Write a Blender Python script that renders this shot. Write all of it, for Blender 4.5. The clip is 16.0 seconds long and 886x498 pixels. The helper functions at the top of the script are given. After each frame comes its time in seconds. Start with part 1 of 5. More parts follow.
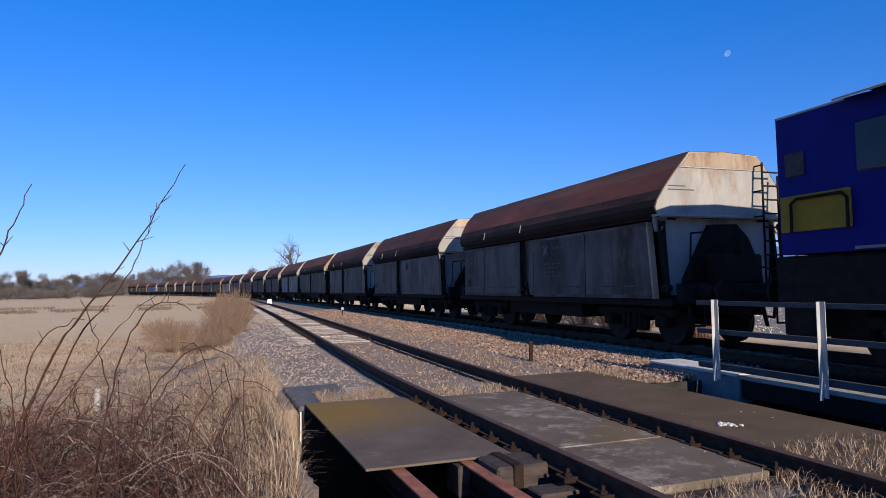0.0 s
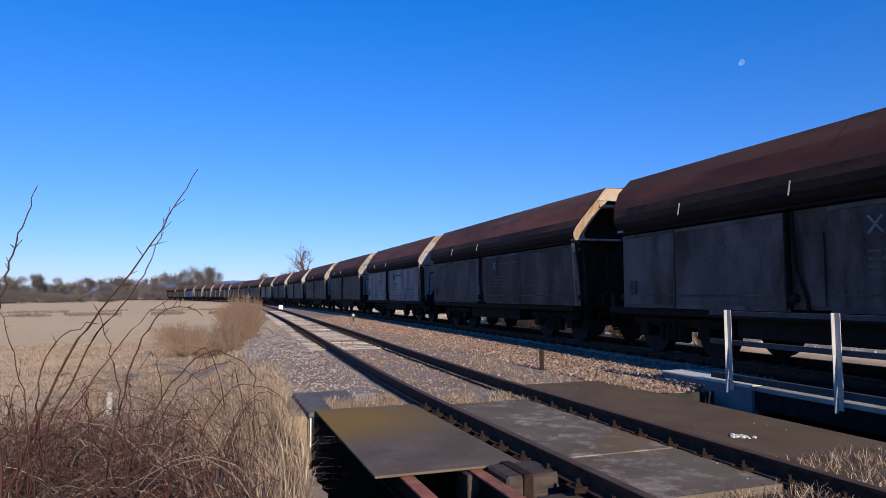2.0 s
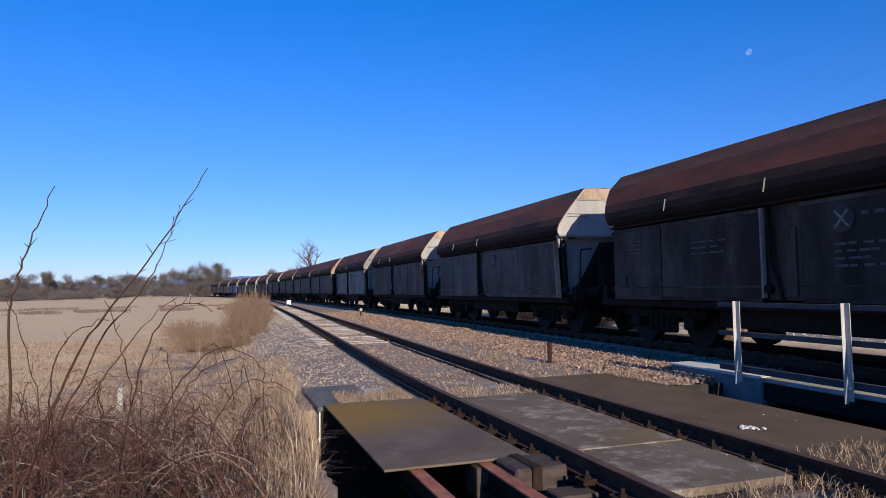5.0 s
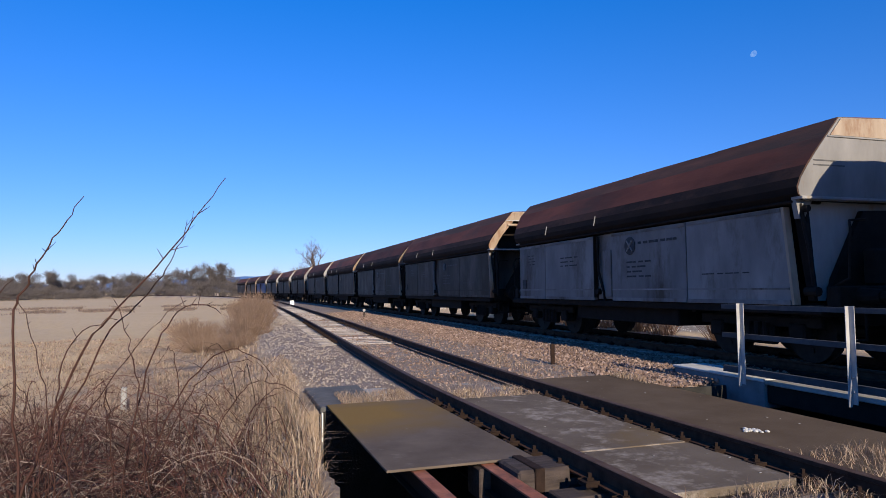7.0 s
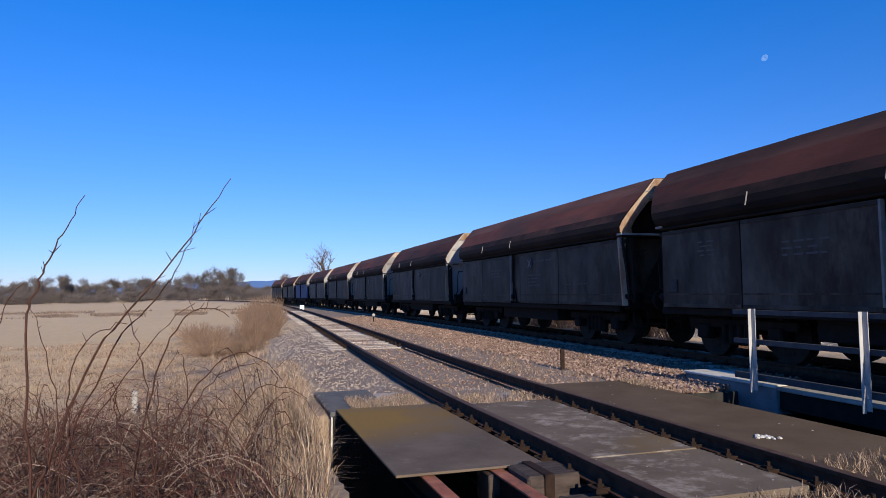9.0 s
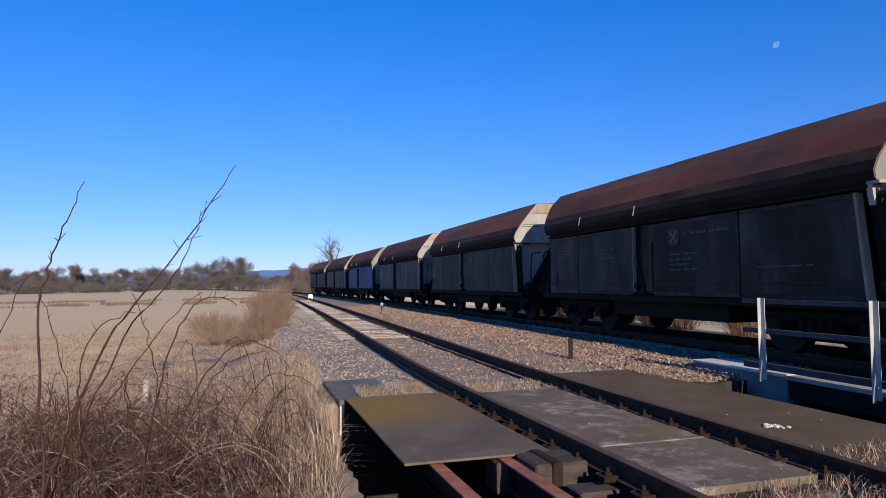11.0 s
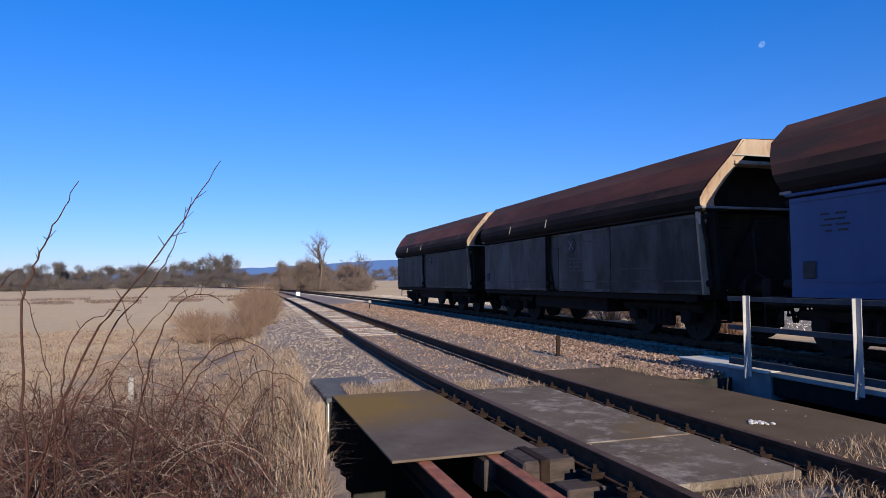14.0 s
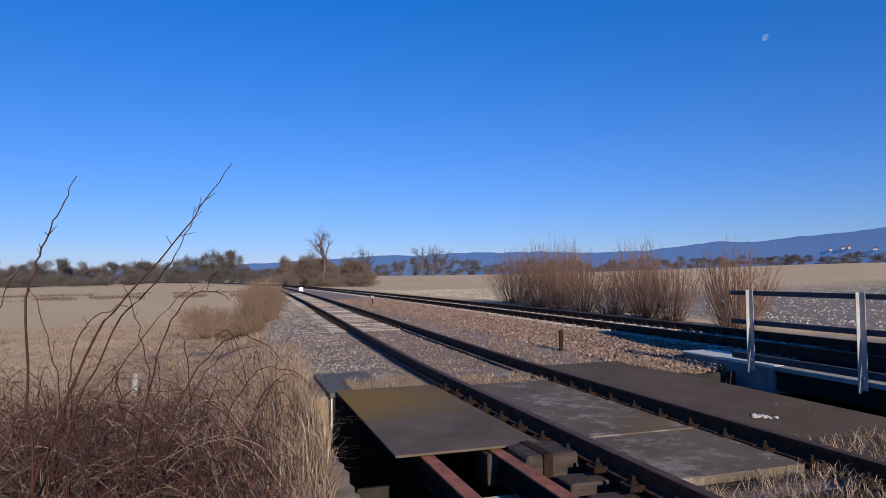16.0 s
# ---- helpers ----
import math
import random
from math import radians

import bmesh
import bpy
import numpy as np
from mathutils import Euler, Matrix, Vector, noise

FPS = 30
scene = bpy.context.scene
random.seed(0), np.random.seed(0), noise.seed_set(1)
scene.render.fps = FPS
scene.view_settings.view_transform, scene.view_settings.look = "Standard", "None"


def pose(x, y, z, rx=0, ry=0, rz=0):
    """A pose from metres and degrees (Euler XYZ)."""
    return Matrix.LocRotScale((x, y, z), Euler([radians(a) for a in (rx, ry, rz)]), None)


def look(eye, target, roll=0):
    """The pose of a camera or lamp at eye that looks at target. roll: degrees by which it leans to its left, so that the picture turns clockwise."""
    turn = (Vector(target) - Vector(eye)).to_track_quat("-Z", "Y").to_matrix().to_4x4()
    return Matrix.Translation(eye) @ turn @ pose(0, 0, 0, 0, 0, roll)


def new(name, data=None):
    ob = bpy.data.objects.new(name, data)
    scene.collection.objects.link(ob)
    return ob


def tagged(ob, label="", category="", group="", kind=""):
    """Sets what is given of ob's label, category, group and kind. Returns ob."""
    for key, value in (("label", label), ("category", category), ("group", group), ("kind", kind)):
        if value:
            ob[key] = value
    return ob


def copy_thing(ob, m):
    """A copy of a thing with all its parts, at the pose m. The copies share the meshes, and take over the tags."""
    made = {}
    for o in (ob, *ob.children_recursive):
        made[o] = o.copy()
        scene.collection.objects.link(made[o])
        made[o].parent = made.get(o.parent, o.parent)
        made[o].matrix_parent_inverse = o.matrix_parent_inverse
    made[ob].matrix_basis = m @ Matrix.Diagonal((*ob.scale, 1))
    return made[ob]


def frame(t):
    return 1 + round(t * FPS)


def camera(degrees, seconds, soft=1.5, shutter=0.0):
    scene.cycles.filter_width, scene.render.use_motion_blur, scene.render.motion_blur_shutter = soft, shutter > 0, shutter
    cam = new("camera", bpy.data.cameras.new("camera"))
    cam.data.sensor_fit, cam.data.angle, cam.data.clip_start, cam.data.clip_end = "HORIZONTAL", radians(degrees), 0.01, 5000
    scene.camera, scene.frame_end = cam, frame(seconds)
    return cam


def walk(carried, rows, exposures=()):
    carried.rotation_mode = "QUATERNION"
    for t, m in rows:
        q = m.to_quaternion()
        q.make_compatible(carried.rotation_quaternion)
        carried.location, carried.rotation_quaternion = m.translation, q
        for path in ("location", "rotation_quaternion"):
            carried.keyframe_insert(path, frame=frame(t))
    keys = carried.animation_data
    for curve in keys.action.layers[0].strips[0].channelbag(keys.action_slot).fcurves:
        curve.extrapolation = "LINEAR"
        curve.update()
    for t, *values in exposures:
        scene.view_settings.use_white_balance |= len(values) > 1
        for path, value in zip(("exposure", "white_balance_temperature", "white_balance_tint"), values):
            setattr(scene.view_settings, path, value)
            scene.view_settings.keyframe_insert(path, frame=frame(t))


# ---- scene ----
cam = camera(67.64, 16.0, 0.6)
EYE = (0.0, 0.0, 1.27)
# seconds, yaw to the left, pitch up, roll (degrees): a camera held in the hand at one spot
TURNS = [
    (0, -2.58, 3.29, -0.8),
    (0.5, -2.69, 3.65, -0.88),
    (1, -2.44, 3.74, -1.28),
    (1.5, -2.25, 3.73, -0.59),
    (2, -1.61, 3.94, -0.25),
    (2.5, -1.04, 3.7, -0.26),
    (3, -1.14, 3.34, -0.61),
    (3.5, -1.43, 3.2, -0.51),
    (4, -1.32, 3.39, -0.67),
    (6.5, -0.7, 3.44, -0.57),
    (7, -0.72, 3.5, -0.52),
    (7.5, -0.78, 3.61, -0.49),
    (8, -0.69, 3.76, -0.53),
    (8.5, -0.33, 4.02, -0.53),
    (9, 0.1, 3.92, -0.43),
    (9.5, 0.35, 3.53, -0.34),
    (12, 0.92, 2.96, -0.55),
    (12.5, 0.59, 3.04, -0.45),
    (13, 0.23, 2.93, -0.31),
    (13.5, -0.11, 2.98, -0.23),
    (14, -0.23, 2.78, -0.41),
    (14.5, -0.19, 2.44, -0.41),
    (15, -0.04, 2.25, -0.59),
    (15.5, 0.05, 2.22, -0.7),
    (16, 0.0, 2.35, -0.6)]


def held(yaw, pitch, roll):
    y, p = radians(yaw), radians(pitch)
    way = Vector((-math.sin(y) * math.cos(p), math.cos(y) * math.cos(p), math.sin(p)))
    return look(EYE, Vector(EYE) + way, roll)


walk(cam, [(t, held(a, b, c)) for t, a, b, c in TURNS], [(0, 0.45), (14.6, 0.45), (15.4, 0.30), (16, 0.10)])

# ---- world and sun ----
SUN_AZ, SUN_EL = 160.5, 21.0     # azimuth clockwise from +y, elevation, degrees
world = bpy.data.worlds.new("sky_world")
scene.world = world
world.use_nodes = True
wn = world.node_tree
wn.nodes.clear()
w_sky = wn.nodes.new("ShaderNodeTexSky")
w_sky.sky_type = "NISHITA"
w_sky.sun_disc = False
w_sky.sun_elevation = radians(SUN_EL)
w_sky.sun_rotation = radians(SUN_AZ)
w_sky.altitude = 300
w_sky.air_density = 1.0
w_sky.dust_density = 0.0
w_sky.ozone_density = 5.0
w_bg = wn.nodes.new("ShaderNodeBackground")
w_bg.inputs["Strength"].default_value = 0.100
w_out = wn.nodes.new("ShaderNodeOutputWorld")
# a clear winter sky: deep blue above, paler towards the horizon
w_tc = wn.nodes.new("ShaderNodeTexCoord")
w_sep = wn.nodes.new("ShaderNodeSeparateXYZ")
w_rng = wn.nodes.new("ShaderNodeMapRange")
w_rng.inputs["From Min"].default_value, w_rng.inputs["From Max"].default_value = 0.0, 0.46
w_grad = wn.nodes.new("ShaderNodeMix")
w_grad.data_type = "RGBA"
w_grad.inputs["A"].default_value = (0.61, 0.635, 0.985, 1)
w_grad.inputs["B"].default_value = (0.04, 0.74, 1.40, 1)
wn.links.new(w_tc.outputs["Generated"], w_sep.inputs[0])
wn.links.new(w_sep.outputs["Z"], w_rng.inputs["Value"])
wn.links.new(w_rng.outputs[0], w_grad.inputs["Factor"])
w_tint = wn.nodes.new("ShaderNodeMix")
w_tint.data_type, w_tint.blend_type = "RGBA", "MULTIPLY"
w_tint.inputs["Factor"].default_value = 1.0
wn.links.new(w_grad.outputs["Result"], w_tint.inputs["B"])
wn.links.new(w_sky.outputs[0], w_tint.inputs["A"])
wn.links.new(w_tint.outputs["Result"], w_bg.inputs[0])
wn.links.new(w_bg.outputs[0], w_out.inputs[0])

sun_data = bpy.data.lights.new("sun", "SUN")
sun_data.energy = 5.0
sun_data.angle = radians(0.53)
sun_data.color = (1.0, 0.85, 0.66)
sun = new("sun", sun_data)
_az, _el = radians(SUN_AZ), radians(SUN_EL)
SUN_WAY = Vector((math.sin(_az) * math.cos(_el), math.cos(_az) * math.cos(_el), math.sin(_el)))
sun.matrix_world = look(SUN_WAY * 60, (0, 0, 0))


# ---- materials ----
def material(name, dark, light, scale=4.0, rough=0.85, bump=0.15, bump_scale=40.0, metal=0.0, third=None, third_scale=0.7, third_at=0.55,
             stretch=(1, 1, 1), vary=0.0, coords="Object"):
    """Two colours mixed by a fine noise, a third by a coarse one (stains or wear), and a fine relief."""
    m = bpy.data.materials.new(name)
    m.use_nodes = True
    nt = m.node_tree
    bsdf = nt.nodes["Principled BSDF"]
    bsdf.inputs["Roughness"].default_value = rough
    bsdf.inputs["Metallic"].default_value = metal
    bsdf.inputs["Specular IOR Level"].default_value = 0.15 if rough >= 0.6 else 0.4
    tc = nt.nodes.new("ShaderNodeTexCoord")
    mp = nt.nodes.new("ShaderNodeMapping")
    mp.inputs["Scale"].default_value = stretch
    nt.links.new(tc.outputs[coords], mp.inputs[0])
    vec = mp.outputs[0]
    info = nt.nodes.new("ShaderNodeObjectInfo")
    if vary:
        off = nt.nodes.new("ShaderNodeVectorMath")
        off.operation = "MULTIPLY_ADD"
        comb = nt.nodes.new("ShaderNodeCombineXYZ")
        for i in range(3):
            nt.links.new(info.outputs["Random"], comb.inputs[i])
        nt.links.new(comb.outputs[0], off.inputs[0])
        off.inputs[1].default_value = (37, 19, 53)
        nt.links.new(vec, off.inputs[2])
        vec = off.outputs[0]

    def tex(sc, detail=6.0, r=0.6):
        n = nt.nodes.new("ShaderNodeTexNoise")
        n.inputs["Scale"].default_value = sc
        n.inputs["Detail"].default_value = detail
        n.inputs["Roughness"].default_value = r
        nt.links.new(vec, n.inputs["Vector"])
        return n.outputs["Fac"]

    def ramp(src, a, b):
        r = nt.nodes.new("ShaderNodeMapRange")
        r.inputs["From Min"].default_value, r.inputs["From Max"].default_value = a, b
        nt.links.new(src, r.inputs["Value"])
        return r.outputs[0]

    def mix(fac, a, b):
        n = nt.nodes.new("ShaderNodeMix")
        n.data_type = "RGBA"
        nt.links.new(fac, n.inputs["Factor"])
        for sock, v in ((n.inputs["A"], a), (n.inputs["B"], b)):
            if isinstance(v, tuple):
                sock.default_value = (*v, 1)
            else:
                nt.links.new(v, sock)
        return n.outputs["Result"]

    col = mix(ramp(tex(scale), 0.3, 0.7), dark, light)
    if third:
        col = mix(ramp(tex(third_scale, 8.0, 0.7), third_at - 0.06, third_at + 0.1), col, third)
    if vary:
        hsv = nt.nodes.new("ShaderNodeHueSaturation")
        mr = nt.nodes.new("ShaderNodeMapRange")
        nt.links.new(info.outputs["Random"], mr.inputs["Value"])
        mr.inputs["To Min"].default_value, mr.inputs["To Max"].default_value = 1 - vary, 1 + vary
        nt.links.new(mr.outputs[0], hsv.inputs["Value"])
        nt.links.new(col, hsv.inputs["Color"])
        col = hsv.outputs[0]
    nt.links.new(col, bsdf.inputs["Base Color"])
    if bump:
        bp = nt.nodes.new("ShaderNodeBump")
        bp.inputs["Strength"].default_value = bump
        bp.inputs["Distance"].default_value = 0.02
        nt.links.new(tex(bump_scale, 5.0), bp.inputs["Height"])
        nt.links.new(bp.outputs[0], bsdf.inputs["Normal"])
    return m


def island_material(name, colours, rough=0.9):
    """For heaps of blades, twigs or stones in one mesh: each piece takes its own colour."""
    m = bpy.data.materials.new(name)
    m.use_nodes = True
    nt = m.node_tree
    bsdf = nt.nodes["Principled BSDF"]
    bsdf.inputs["Roughness"].default_value = rough
    bsdf.inputs["Specular IOR Level"].default_value = 0.15
    geo = nt.nodes.new("ShaderNodeNewGeometry")
    cr = nt.nodes.new("ShaderNodeValToRGB")
    els = cr.color_ramp.elements
    while len(els) < len(colours):
        els.new(0.5)
    for i, c in enumerate(colours):
        els[i].position = i / (len(colours) - 1)
        els[i].color = (*c, 1)
    nt.links.new(geo.outputs["Random Per Island"], cr.inputs[0])
    nt.links.new(cr.outputs[0], bsdf.inputs["Base Color"])
    return m


M = {}
M["rail"] = material("rail_rust", (0.04, 0.02, 0.013), (0.085, 0.043, 0.028), 9, 0.85, 0.2, 60)
M["rail_top"] = material("rail_head_worn", (0.06, 0.036, 0.026), (0.10, 0.068, 0.052), 7, 0.7, 0.1, 60)
M["rust"] = material("rusty_steel", (0.09, 0.035, 0.02), (0.22, 0.09, 0.05), 8, 0.85, 0.25, 70)
M["red_beam"] = material("red_oxide_beam", (0.22, 0.075, 0.045), (0.36, 0.15, 0.09), 7, 0.7, 0.15, 50, third=(0.12, 0.06, 0.045), third_scale=3)
M["plate"] = material("steel_plate", (0.082, 0.062, 0.046), (0.14, 0.11, 0.084), 2.2, 0.8, 0.12, 50, third=(0.19, 0.16, 0.13), third_scale=5, third_at=0.66)
def lichen(m, centre, reach):
    """Adds a yellow lichen patch round a spot of the thing."""
    nt = m.node_tree
    bsdf = nt.nodes["Principled BSDF"]
    old = bsdf.inputs["Base Color"].links[0].from_socket
    tc = nt.nodes.new("ShaderNodeTexCoord")
    dist = nt.nodes.new("ShaderNodeVectorMath")
    dist.operation = "DISTANCE"
    dist.inputs[1].default_value = centre
    nt.links.new(tc.outputs["Object"], dist.inputs[0])
    ns = nt.nodes.new("ShaderNodeTexNoise")
    ns.inputs["Scale"].default_value, ns.inputs["Detail"].default_value = 2.2, 6
    nt.links.new(tc.outputs["Object"], ns.inputs["Vector"])
    add = nt.nodes.new("ShaderNodeMath")
    add.operation = "MULTIPLY_ADD"
    add.inputs[1].default_value = 1.4
    nt.links.new(ns.outputs["Fac"], add.inputs[0])
    nt.links.new(dist.outputs["Value"], add.inputs[2])
    rg = nt.nodes.new("ShaderNodeMapRange")
    rg.inputs["From Min"].default_value, rg.inputs["From Max"].default_value = reach + 0.95, reach - 0.1
    nt.links.new(add.outputs[0], rg.inputs["Value"])
    mx = nt.nodes.new("ShaderNodeMix")
    mx.data_type = "RGBA"
    nt.links.new(rg.outputs[0], mx.inputs["Factor"])
    nt.links.new(old, mx.inputs["A"])
    mx.inputs["B"].default_value = (0.20, 0.125, 0.032, 1)
    nt.links.new(mx.outputs["Result"], bsdf.inputs["Base Color"])
    return m


lichen(M["plate"], (-2.1, 7.5, -0.12), 1.3)
M["slab"] = material("bridge_slab", (0.105, 0.082, 0.061), (0.15, 0.123, 0.096), 2.2, 0.85, 0.25, 45, third=(0.30, 0.265, 0.225), third_scale=3.2, third_at=0.58)
lichen(M["slab"], (0.5, 5.3, -0.12), 0.25)
M["slab_brown"] = material("brown_bridge_plate", (0.085, 0.06, 0.038), (0.125, 0.092, 0.062), 1.6, 0.85, 0.2, 45, third=(0.16, 0.125, 0.088), third_scale=2.5, third_at=0.68)
M["concrete"] = material("concrete", (0.26, 0.26, 0.25), (0.38, 0.37, 0.35), 3, 0.85, 0.3, 35, third=(0.16, 0.15, 0.13), third_scale=1.5)
M["concrete_white"] = material("pale_concrete", (0.42, 0.42, 0.40), (0.6, 0.6, 0.57), 4, 0.85, 0.2, 40)
M["sleeper"] = material("concrete_sleeper", (0.26, 0.235, 0.21), (0.42, 0.39, 0.35), 6, 0.9, 0.3, 50, vary=0.15)
M["sleeper_wood"] = material("weathered_sleeper", (0.19, 0.165, 0.148), (0.40, 0.365, 0.335), 5, 0.9, 0.4, 40, stretch=(1, 8, 8), vary=0.35)
M["timber"] = material("tarred_timber", (0.035, 0.028, 0.026), (0.09, 0.07, 0.062), 4, 0.9, 0.4, 40, stretch=(1, 6, 6))
M["galv"] = material("galvanised_steel", (0.31, 0.315, 0.315), (0.44, 0.445, 0.44), 6, 0.65, 0.05, 60)
M["bar"] = material("shaded_railing_bar", (0.05, 0.052, 0.058), (0.085, 0.088, 0.095), 6, 0.7, 0.05, 60)
M["girder"] = material("pale_blue_girder", (0.13, 0.138, 0.145), (0.215, 0.222, 0.228), 3, 0.7, 0.08, 40, third=(0.12, 0.12, 0.08), third_scale=2, third_at=0.6)
M["ballast"] = island_material("ballast_stone", [(0.08, 0.053, 0.04), (0.23, 0.158, 0.125), (0.155, 0.107, 0.084), (0.36, 0.27, 0.225), (0.19, 0.132, 0.104), (0.105, 0.072, 0.056)])
M["gravel"] = island_material("grey_gravel", [(0.20, 0.17, 0.145), (0.30, 0.26, 0.225), (0.24, 0.205, 0.175), (0.36, 0.315, 0.275)])
M["dry_grass"] = island_material("dry_grass", [(0.27, 0.205, 0.145), (0.40, 0.315, 0.235), (0.11, 0.08, 0.055), (0.31, 0.23, 0.165), (0.20, 0.14, 0.098), (0.50, 0.41, 0.315),
                                              (0.09, 0.063, 0.045), (0.26, 0.17, 0.13), (0.36, 0.275, 0.2)])
M["bramble"] = island_material("bramble_stem", [(0.014, 0.009, 0.008), (0.085, 0.034, 0.028), (0.022, 0.014, 0.012), (0.34, 0.27, 0.225), (0.045, 0.02, 0.016), (0.13, 0.06, 0.048), (0.015, 0.01, 0.009),
                                               (0.24, 0.17, 0.13)])
M["cane"] = material("bramble_cane", (0.035, 0.018, 0.015), (0.075, 0.036, 0.028), 20, 0.85, 0.1, 60)
M["twig"] = island_material("bare_twig", [(0.13, 0.098, 0.08), (0.19, 0.145, 0.12), (0.155, 0.12, 0.1), (0.10, 0.08, 0.067)])
M["red_twig"] = island_material("willow_twig", [(0.20, 0.118, 0.084), (0.29, 0.18, 0.125), (0.24, 0.148, 0.102), (0.15, 0.095, 0.07)])
M["pale_twig"] = island_material("dry_shrub_twig", [(0.27, 0.185, 0.13), (0.20, 0.13, 0.09), (0.34, 0.245, 0.175), (0.17, 0.12, 0.085)])
M["far_twig"] = island_material("far_woods_twig", [(0.085, 0.075, 0.072), (0.14, 0.12, 0.112), (0.11, 0.098, 0.093), (0.07, 0.064, 0.062)])
M["bark"] = material("bark", (0.10, 0.08, 0.065), (0.2, 0.16, 0.13), 6, 0.95, 0.3, 30)
M["black"] = material("underframe_black", (0.008, 0.007, 0.007), (0.018, 0.015, 0.013), 5, 0.85, 0.2, 40)
M["wheel"] = material("wheel_steel", (0.012, 0.010, 0.009), (0.03, 0.024, 0.02), 6, 0.7, 0.1, 40)
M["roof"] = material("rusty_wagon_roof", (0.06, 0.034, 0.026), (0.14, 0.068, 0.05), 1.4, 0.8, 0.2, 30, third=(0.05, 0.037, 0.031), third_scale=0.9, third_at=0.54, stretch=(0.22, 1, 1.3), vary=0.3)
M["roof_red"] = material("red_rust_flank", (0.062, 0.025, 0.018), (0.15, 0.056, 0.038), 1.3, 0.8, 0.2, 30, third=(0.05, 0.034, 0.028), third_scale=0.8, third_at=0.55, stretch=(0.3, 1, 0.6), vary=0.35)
M["roof_low"] = material("dark_rust_flank", (0.022, 0.015, 0.012), (0.07, 0.036, 0.026), 1.6, 0.85, 0.2, 30, third=(0.014, 0.010, 0.009), third_scale=1.0, third_at=0.5, stretch=(0.5, 1, 0.7), vary=0.3)
M["band"] = material("dark_wagon_band", (0.009, 0.007, 0.006), (0.026, 0.017, 0.013), 1.5, 0.9, 0.2, 30, stretch=(0.4, 1, 1), vary=0.15)
M["end"] = material("white_wagon_end", (0.20, 0.196, 0.19), (0.335, 0.328, 0.318), 1.6, 0.7, 0.08, 30, third=(0.22, 0.155, 0.10), third_scale=1.8, third_at=0.6, stretch=(1, 1, 0.4), vary=0.25)
M["end_rust"] = material("rust_streaked_end", (0.25, 0.18, 0.12), (0.38, 0.31, 0.235), 2.5, 0.75, 0.1, 30, third=(0.19, 0.095, 0.05), third_scale=2.2, third_at=0.55, stretch=(1, 1, 0.35), vary=0.2)
# grimy flap whose grey is also darkened for the shade it stands in
M["flap_dark"] = material("grimy_shaded_flap", (0.010, 0.008, 0.007), (0.084, 0.072, 0.062), 1.5, 0.6, 0.1, 30, third=(0.022, 0.014, 0.009), third_scale=1.1, third_at=0.52, vary=0.4, stretch=(1, 1, 0.4))
M["flap_mid"] = material("worn_grey_flap", (0.034, 0.031, 0.030), (0.125, 0.116, 0.108), 1.2, 0.6, 0.1, 30, third=(0.035, 0.024, 0.016), third_scale=1.0, third_at=0.53, vary=0.3, stretch=(1, 1, 0.4))
M["flap_light"] = material("pale_grey_flap", (0.12, 0.118, 0.118), (0.25, 0.245, 0.24), 1.1, 0.65, 0.08, 30, third=(0.08, 0.066, 0.053), third_scale=0.9, third_at=0.56, vary=0.2, stretch=(1, 1, 0.4))
M["flap_blue"] = material("blue_flap", (0.045, 0.08, 0.18), (0.072, 0.122, 0.25), 0.8, 0.62, 0.06, 30, third=(0.06, 0.075, 0.13), third_scale=0.7, third_at=0.58, stretch=(1, 1, 0.45))
M["mark_dark"] = material("dark_marking", (0.03, 0.032, 0.035), (0.06, 0.06, 0.065), 8, 0.7, 0)
M["mark_faint"] = material("faded_grey_marking", (0.07, 0.07, 0.072), (0.11, 0.11, 0.112), 8, 0.8, 0)
M["mark_white"] = material("faded_marking", (0.16, 0.16, 0.155), (0.24, 0.24, 0.23), 8, 0.8, 0)
M["clip"] = material("rail_clip_rust", (0.014, 0.009, 0.007), (0.034, 0.02, 0.015), 9, 0.9, 0.2, 60)
M["loco_blue"] = material("loco_blue_paint", (0.001, 0.003, 0.11), (0.002, 0.006, 0.16), 2, 0.62, 0.03, 30)
M["loco_yellow"] = material("loco_yellow_paint", (0.20, 0.14, 0.012), (0.27, 0.19, 0.02), 3, 0.6, 0.03, 30)
M["loco_grey"] = material("loco_roof_grey", (0.26, 0.25, 0.23), (0.36, 0.34, 0.31), 3, 0.6, 0.05, 30)
M["glass"] = material("cab_glass", (0.012, 0.015, 0.02), (0.02, 0.024, 0.03), 2, 0.15, 0)
M["white"] = material("white_paint", (0.72, 0.72, 0.7), (0.82, 0.82, 0.8), 5, 0.7, 0.05, 30)
M["coping"] = material("dark_coping_concrete", (0.07, 0.072, 0.075), (0.13, 0.13, 0.128), 3, 0.85, 0.3, 35, third=(0.17, 0.16, 0.14), third_scale=4, third_at=0.62)
# concrete with the shade inside the culvert put into its colour
M["shadow_wall"] = material("shaded_concrete", (0.02, 0.02, 0.019), (0.045, 0.043, 0.04), 2.5, 0.9, 0.3, 30)


# ---- mesh helpers ----
def box(bm, lo, hi, bevel=0.0, m=None):
    made = bmesh.ops.create_cube(bm, size=1.0)["verts"]
    for v in made:
        v.co = Vector([lo[i] + (v.co[i] + 0.5) * (hi[i] - lo[i]) for i in range(3)])
    if bevel:
        edges = list({e for v in made for e in v.link_edges})
        made = [v for v in bmesh.ops.bevel(bm, geom=edges, offset=bevel, segments=1, affect="EDGES")["verts"]]
    if m is not None:
        bmesh.ops.transform(bm, matrix=m, verts=made)
    return made


